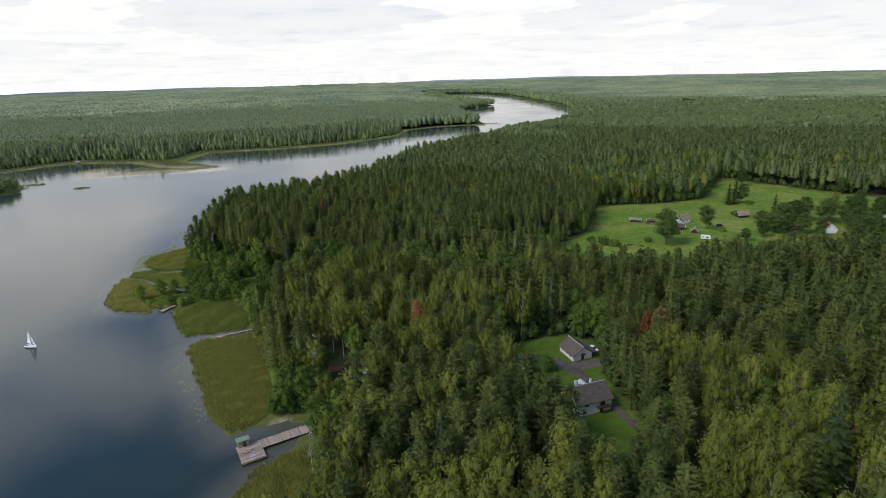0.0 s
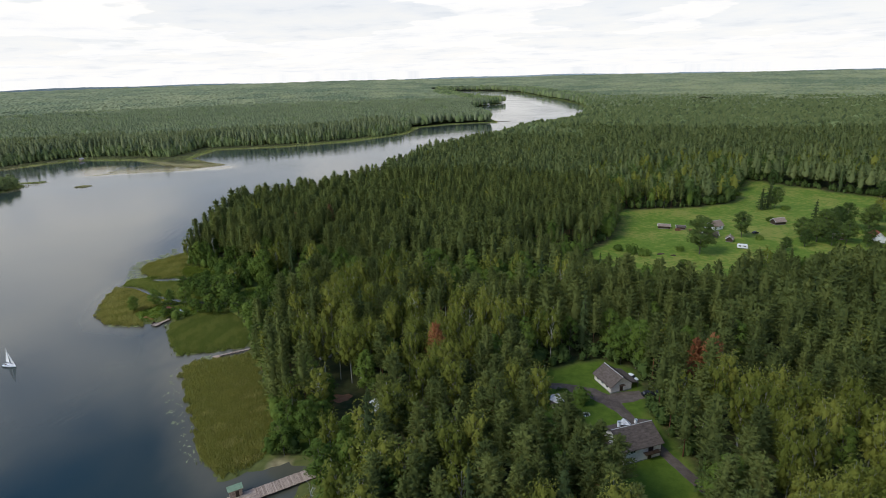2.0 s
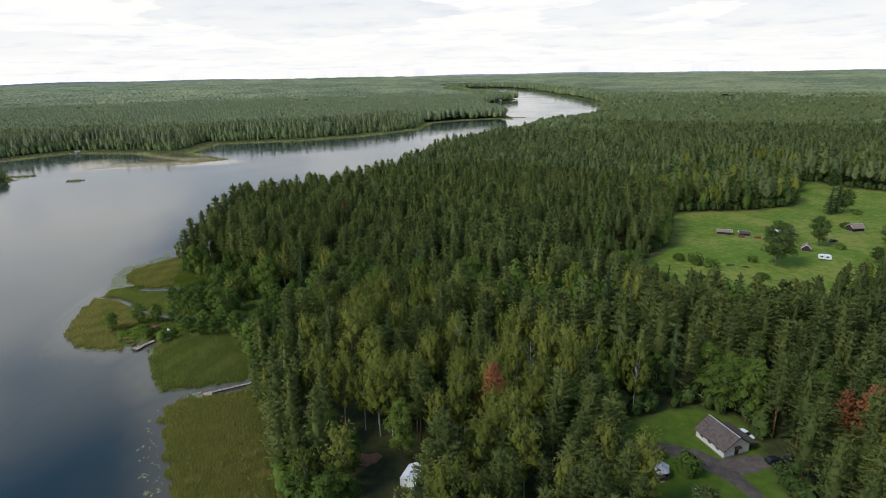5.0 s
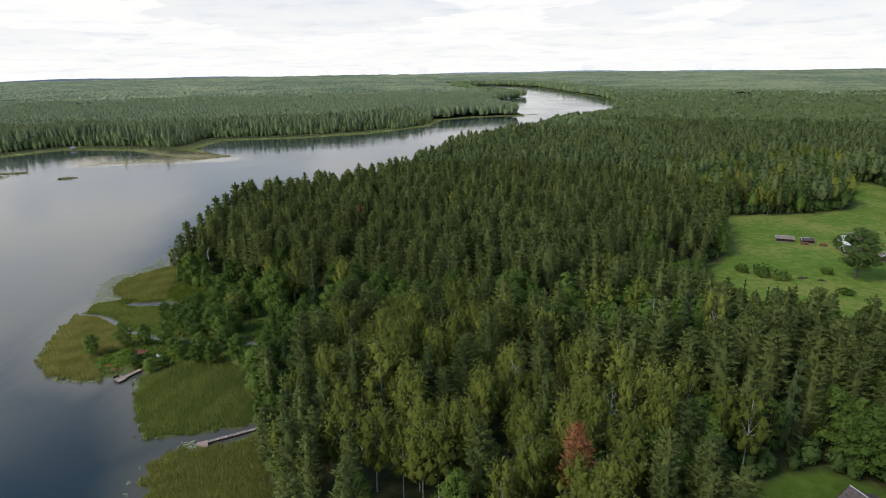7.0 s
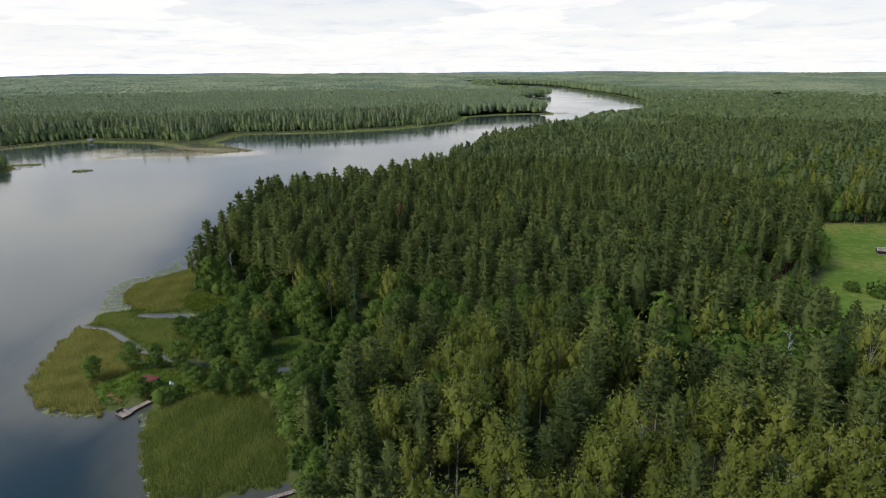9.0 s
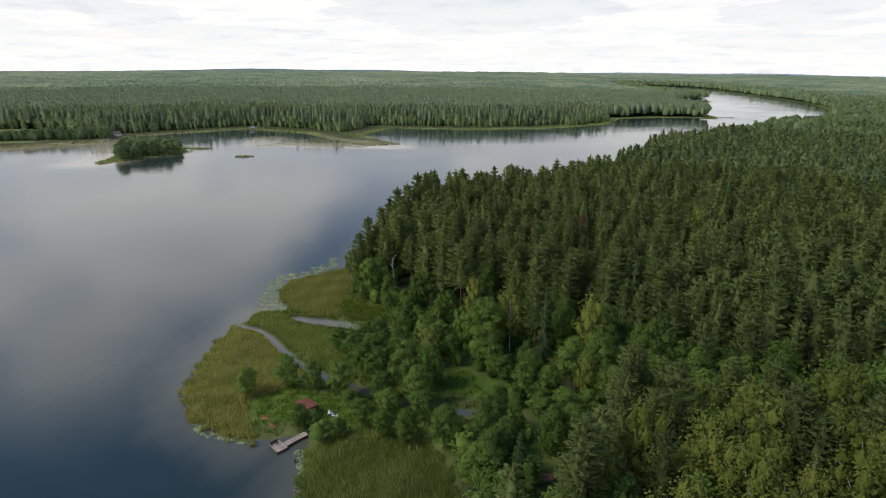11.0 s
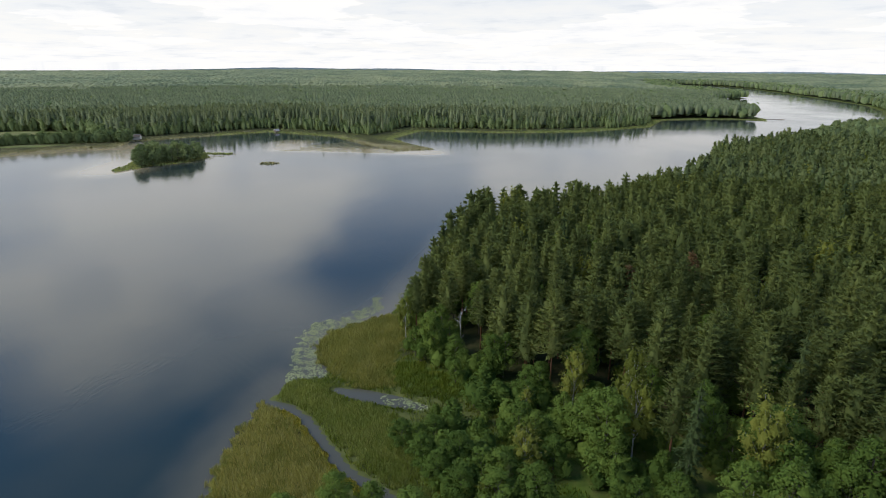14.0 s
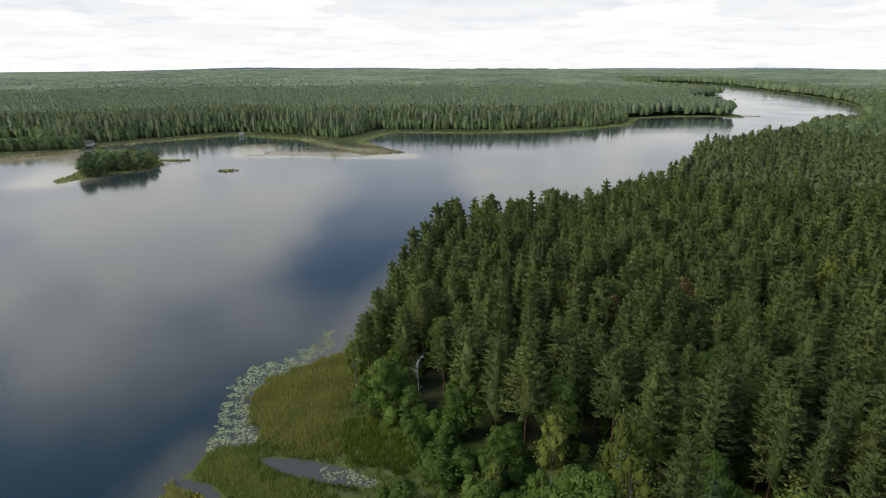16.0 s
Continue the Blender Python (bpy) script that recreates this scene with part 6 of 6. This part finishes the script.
def big_pier():
    root = thing("pier", -56.5, 134.5, 0, 30, "broad weathered wooden pier with a wide bathing platform", "pier")
    deck(root, M_WOOD_GREY, -3.3, 3.4, -4.6, 4.2, 0.78, "x", 0.34, 1)
    deck(root, M_WOOD_GREY, 3.4, 19.5, -0.1, 4.1, 0.74, "y", 0.34, 2)
    part("joist", boxes((0, -4.5, 0.6, 6.6, 0.16, 0.3), (0, 4.1, 0.6, 6.6, 0.16, 0.3), (-3.2, -0.2, 0.6, 0.16, 8.6, 0.3), (3.3, -0.2, 0.6, 0.16, 8.6, 0.3), (11.4, 0.1, 0.56, 16, 0.16, 0.3), (11.4, 3.9, 0.56, 16, 0.16, 0.3)), M_WOOD_DARK, root)
    part("side_boards", boxes((0.05, -4.75, 1.02, 6.7, 0.08, 0.62)), M_WOOD_PINK, root, "pale upright board fence")
    posts(root, [(-3.2, -4.5), (0, -4.5), (3.3, -4.5), (-3.2, 0), (-3.2, 4.1), (3.3, 4.1), (7, 0.1), (7, 3.9), (11, 0.1), (11, 3.9), (15, 0.1), (15, 3.9)])
    hut = thing("pier_hut", -59.6, 137.6, 0.76, 30, "small wooden bathing hut with a green felt roof", "hut")
    part("wall", boxes((0, 0, 0.95, 3.0, 2.2, 1.9)), M_WOOD_GREY, hut)
    part("roof", boxes((0, 0, 2.08, 3.7, 3.0, 0.1, -8, 0, 0)), M_ROOF_GREEN, hut)
    part("roof_edge", boxes((0, -1.48, 2.22, 3.7, 0.06, 0.16)), M_WOOD_GREY, hut)
    part("door", boxes((0.3, -1.12, 0.9, 0.8, 0.06, 1.7)), M_WOOD_DARK, hut)
    tarp = thing("blue_tarp", -55.2, 132.6, 0.81, 40, "folded pale blue tarpaulin on the pier", "tarpaulin")
    part("sheet", boxes((0, 0, 0.05, 1.5, 0.8, 0.08), (0.2, 0.1, 0.11, 1.0, 0.5, 0.06), bevel=0.02), M_BLUE_TARP, tarp)
    for bx_, by_, a in ((-58.0, 133.6, 10), (-56.6, 134.6, 70)):
        bench = thing("bench", bx_, by_, 0.81, a, "low wooden bench on the pier boards", "bench")
        part("seat", boxes((0, 0, 0.42, 1.5, 0.35, 0.06)), M_WOOD_PINK, bench)
        for s in (-0.6, 0.6):
            part("leg", boxes((s, 0, 0.2, 0.08, 0.3, 0.4)), M_WOOD_DARK, bench)


big_pier()


def jetty(x, y, turn, plat, run, label, wood):
    """A narrow walkway along its own x axis that ends in a small platform at its origin."""
    root = thing("jetty", x, y, 0, turn, label, "jetty")
    (pw, pd), (rl, rw, ry) = plat, run
    deck(root, wood, -pw / 2, pw / 2, -pd / 2, pd / 2, 0.55, "y", 0.26, 5)
    deck(root, M_WOOD_GREY, pw / 2, pw / 2 + rl, ry - rw / 2, ry + rw / 2, 0.55, "y", 0.26, 6)
    part("joist", boxes((0, -pd / 2 + 0.1, 0.42, pw, 0.12, 0.2), (0, pd / 2 - 0.1, 0.42, pw, 0.12, 0.2), (pw / 2 + rl / 2, ry - rw / 2 + 0.1, 0.42, rl, 0.1, 0.2), (pw / 2 + rl / 2, ry + rw / 2 - 0.1, 0.42, rl, 0.1, 0.2)), M_WOOD_DARK, root)
    posts(root, [(sx * (pw / 2 - 0.1), sy * (pd / 2 - 0.1)) for sx in (-1, 1) for sy in (-1, 1)] + [(pw / 2 + k, ry + rw / 2) for k in np.arange(1.5, rl, 2.5)], 0.62, 0.07)
    return root


j = jetty(-93.2, 209.6, 27, (2.4, 3.2), (12.5, 1.0, 0.9), "grey plank jetty ending in a fresh wooden platform", M_WOOD_PINK)
part("ladder", boxes((-1.3, 0.4, 0.3, 0.06, 0.06, 1.4), (-1.3, 0.9, 0.3, 0.06, 0.06, 1.4), (-1.3, 0.65, 0.1, 0.05, 0.5, 0.05), (-1.3, 0.65, 0.4, 0.05, 0.5, 0.05)), M_METAL, j)
j = jetty(-131.2, 239.8, 62, (2.4, 3.4), (5.2, 1.5, -0.4), "short grey plank jetty with a bench at the headland", M_WOOD_GREY)
part("bench", boxes((-0.3, 0.9, 0.95, 1.6, 0.36, 0.05), (-0.9, 0.9, 0.75, 0.06, 0.3, 0.4), (0.3, 0.9, 0.75, 0.06, 0.3, 0.4), (-0.3, 1.1, 1.2, 1.6, 0.05, 0.4)), M_WOOD_DARK, j)
far_pier = jetty(118, 1180, 190, (6, 6), (24, 3, 0), "long plank jetty at the wooded point", M_WOOD_GREY)


def sailboat(x, y, turn):
    root = thing("sailboat", x, y, 0, turn, "small white sailing boat under full white sails", "sailboat")
    bm = bmesh.new()
    rows_ = []
    for u, w, low in ((-2.6, 0.75, -0.12), (-1.6, 0.98, -0.2), (0, 1.05, -0.22), (1.4, 0.78, -0.18), (2.4, 0.32, -0.05), (2.95, 0.04, 0.1)):
        rise = 0.62 + 0.1 * max(u, 0) / 2.9
        rows_.append([bm.verts.new(p_) for p_ in ((u, -w, rise), (u, -w * 0.86, 0.2), (u, 0, low), (u, w * 0.86, 0.2), (u, w, rise))])
    for a, b in zip(rows_, rows_[1:]):
        for k in range(4):
            bm.faces.new((a[k], a[k + 1], b[k + 1], b[k]))
        bm.faces.new((a[0], b[0], b[4], a[4]))
    bm.faces.new(rows_[0]), bm.faces.new(rows_[-1][::-1])
    bmesh.ops.recalc_face_normals(bm, faces=bm.faces)
    part("hull", bm, M_WHITE, root)
    bm = prism(bmesh.new(), [(-0.6, 0.6), (1.5, 0.6), (1.2, 0.98), (-0.5, 1.05)], "y", -0.55, 0.55)
    bmesh.ops.bevel(bm, geom=list(bm.edges), offset=0.05, segments=1, affect="EDGES")
    c = part("cabin", bm, M_WHITE, root)
    part("cabin_window", boxes((0.3, 0, 0.83, 1.0, 1.13, 0.16)), M_GLASS_DARK, c)
    part("cockpit", boxes((-1.5, 0, 0.66, 1.3, 0.9, 0.05)), M_WOOD_DARK, root)
    part("mast", beam(bmesh.new(), (0.5, 0, 0.6), (0.45, 0.15, 7.6), 0.05, 0.03), M_METAL, root)
    part("boom", beam(bmesh.new(), (0.5, 0, 1.4), (-2.2, 0.75, 1.45), 0.04), M_METAL, root)

    def sail(name, corners, belly):
        m_ = bmesh.new()
        a, b, c_ = (Vector(q) for q in corners)
        n_ = (b - a).cross(c_ - a).normalized()
        g = {}
        N_ = 8
        for i in range(N_ + 1):
            for k in range(N_ + 1 - i):
                u, v = i / N_, k / N_
                w = 1 - u - v
                g[i, k] = m_.verts.new(a * w + b * u + c_ * v + n_ * belly * 9 * u * v * max(w, 0) + n_ * belly * 1.2 * u * w)
        for i in range(N_):
            for k in range(N_ - i):
                m_.faces.new((g[i, k], g[i + 1, k], g[i, k + 1]))
                if k < N_ - i - 1:
                    m_.faces.new((g[i + 1, k], g[i + 1, k + 1], g[i, k + 1]))
        o = part(name, m_, M_SAIL, root)
        so = o.modifiers.new("cloth", "SOLIDIFY")
        so.thickness = 0.012

    sail("mainsail", ((0.45, 0.02, 1.5), (-2.15, 0.74, 1.5), (0.44, 0.14, 7.4)), 0.35)
    sail("jib", ((2.85, 0, 0.8), (0.2, 0.7, 1.2), (0.6, 0.1, 6.2)), 0.3)
    part("forestay", beam(bmesh.new(), (2.9, 0, 0.7), (0.46, 0.13, 7.2), 0.012, sides=4), M_METAL, root)
    part("rudder", boxes((-2.75, 0, 0.1, 0.3, 0.05, 0.8)), M_WOOD_DARK, root)


sailboat(-169.5, 206.5, -12)

# ---------------------------------------------------------------- the farm on the meadow and houses far off
gable_house("cottage", 163, 366, 25, 9, 6.5, 2.9, 5.4, M_WHITE, M_ROOF_BROWN, "white cottage with a weathered brown gable roof on the meadow", windows=((-2.2, -3.3, 1.7, 1.0, 1.0, "y"), (1.6, -3.3, 1.7, 1.0, 1.0, "y")))
gable_house("farm_shed", 153, 349, -15, 8, 5, 2.0, 3.6, M_WOOD_DARK, M_ROOF_GREY, "low weathered barn with a brown-grey roof")
gable_house("farm_shed", 160, 339, 60, 4.5, 3.6, 2.0, 3.5, M_WOOD_DARK, M_ROOF_BROWN, "small steep-roofed shed beside the caravan")
gable_house("farm_shed", 133, 370, -20, 7, 4, 1.8, 2.6, M_WOOD_DARK, M_ROOF_BROWN, "low shed with a weathered brown roof on the meadow", windows=())
gable_house("farm_shed", 142, 366, -15, 5, 3.5, 1.7, 2.4, M_WOOD_DARK, M_ROOF_GREY, "low lean shed beside stacked timber")
gable_house("farm_shed", 208, 374, 10, 7, 5, 2.2, 4.0, M_WOOD_DARK, M_ROOF_BROWN, "brown shed with a weathered roof behind bushes")
gable_house("farm_shed", 222, 338, -10, 6, 4, 2.0, 3.2, M_WOOD_DARK, M_ROOF_BROWN, "low wooden shed under the meadow trees")
gable_house("red_roofed_house", 240, 332, 75, 8, 7, 3.0, 6.2, M_WHITE, M_ROOF_RED, "white house with a red roof under tall trees", windows=((-2, -3.55, 1.7, 1.0, 1.0, "y"), (2, -3.55, 1.7, 1.0, 1.0, "y")))
gable_house("cottage", 284, 348, 20, 8, 6, 2.8, 4.8, M_WHITE, M_ROOF_PALE, "pale cottage half hidden by trees")
gable_house("lake_cottage", -578, 640, 30, 9, 6, 3.0, 5.0, M_PLASTER, M_ROOF_GREY, "pale cottage behind trees at the far bank")
gable_house("lake_cottage", -600, 612, 10, 9, 6, 3.0, 5.4, M_WHITE, M_ROOF_GREY, "white cottage at the far lake bank")
gable_house("boat_house", -487, 752, 80, 5, 3.4, 2.0, 3.4, M_WOOD_GREY, M_ROOF_PALE, "small wooden boat house at the reed-lined bay")
gable_house("lodge", 112, 1740, 70, 26, 12, 5.0, 9.0, M_PLASTER, M_ROOF_PALE, "large pale lodge on the far wooded point")


def caravan(x, y, turn):
    root = thing("caravan", x, y, floor_at(x, y) + 0.1, turn, "white touring caravan parked on the meadow", "caravan")
    bm = prism(bmesh.new(), [(-2.7, 0.7), (-2.4, 0.45), (2.5, 0.45), (2.75, 0.8), (2.55, 2.2), (2.2, 2.5), (-2.3, 2.5), (-2.75, 2.0)], "y", -1.1, 1.1)
    bmesh.ops.bevel(bm, geom=list(bm.edges), offset=0.08, segments=2, affect="EDGES")
    b = part("body", bm, M_WHITE, root)
    for px in (-1.5, 0.9):
        part("window", boxes((px, -1.1, 1.7, 1.1, 0.06, 0.6)), M_GLASS_DARK, b)
    for s in (-1, 1):
        w = part("wheel", beam(bmesh.new(), (0, s * 0.85, 0.3), (0, s * 1.05, 0.3), 0.3, sides=12), M_RUBBER, root)
        part("rim", beam(bmesh.new(), (0, s * 0.84, 0.3), (0, s * 1.06, 0.3), 0.17, sides=8), M_METAL, w)
    part("drawbar", boxes((3.2, 0, 0.5, 1.2, 0.12, 0.1)), M_METAL, root)


caravan(160, 324, -20)
car(182, 352, 15, M_CAR_DARK, "dark car parked on the meadow grass")


def utility_pole(x, y, turn):
    root = thing("utility_pole", x, y, floor_at(x, y), turn, "wooden utility pole with a slanting brace", "utility pole")
    part("pole", beam(bmesh.new(), (0, 0, -0.5), (0, 0, 8.5), 0.14, 0.1), M_WOOD_GREY, root)
    part("brace", beam(bmesh.new(), (2.4, 0, -0.3), (0.1, 0, 7.2), 0.12, 0.09), M_WOOD_GREY, root)
    a = part("crossarm", boxes((0, 0, 8.1, 0.12, 1.6, 0.12)), M_WOOD_GREY, root)
    for s in (-0.7, 0, 0.7):
        part("insulator", beam(bmesh.new(), (0, s, 8.15), (0, s, 8.4), 0.05), M_WHITE, a)


utility_pole(234, 312, 20)


def log_pile(x, y, turn):
    root = thing("log_pile", x, y, floor_at(x, y), turn, "stack of cut logs beside the sheds", "log pile")
    for row, n in ((0, 6), (1, 5), (2, 4)):
        for k in range(n):
            px = (k - n / 2) * 0.42
            part("log", beam(bmesh.new(), (px, -1.6, 0.2 + row * 0.36), (px, 1.6, 0.2 + row * 0.36), 0.2, 0.18, 8), M_BARK_PINE, root)


log_pile(139, 363, 70)
log_pile(147, 361, 60)
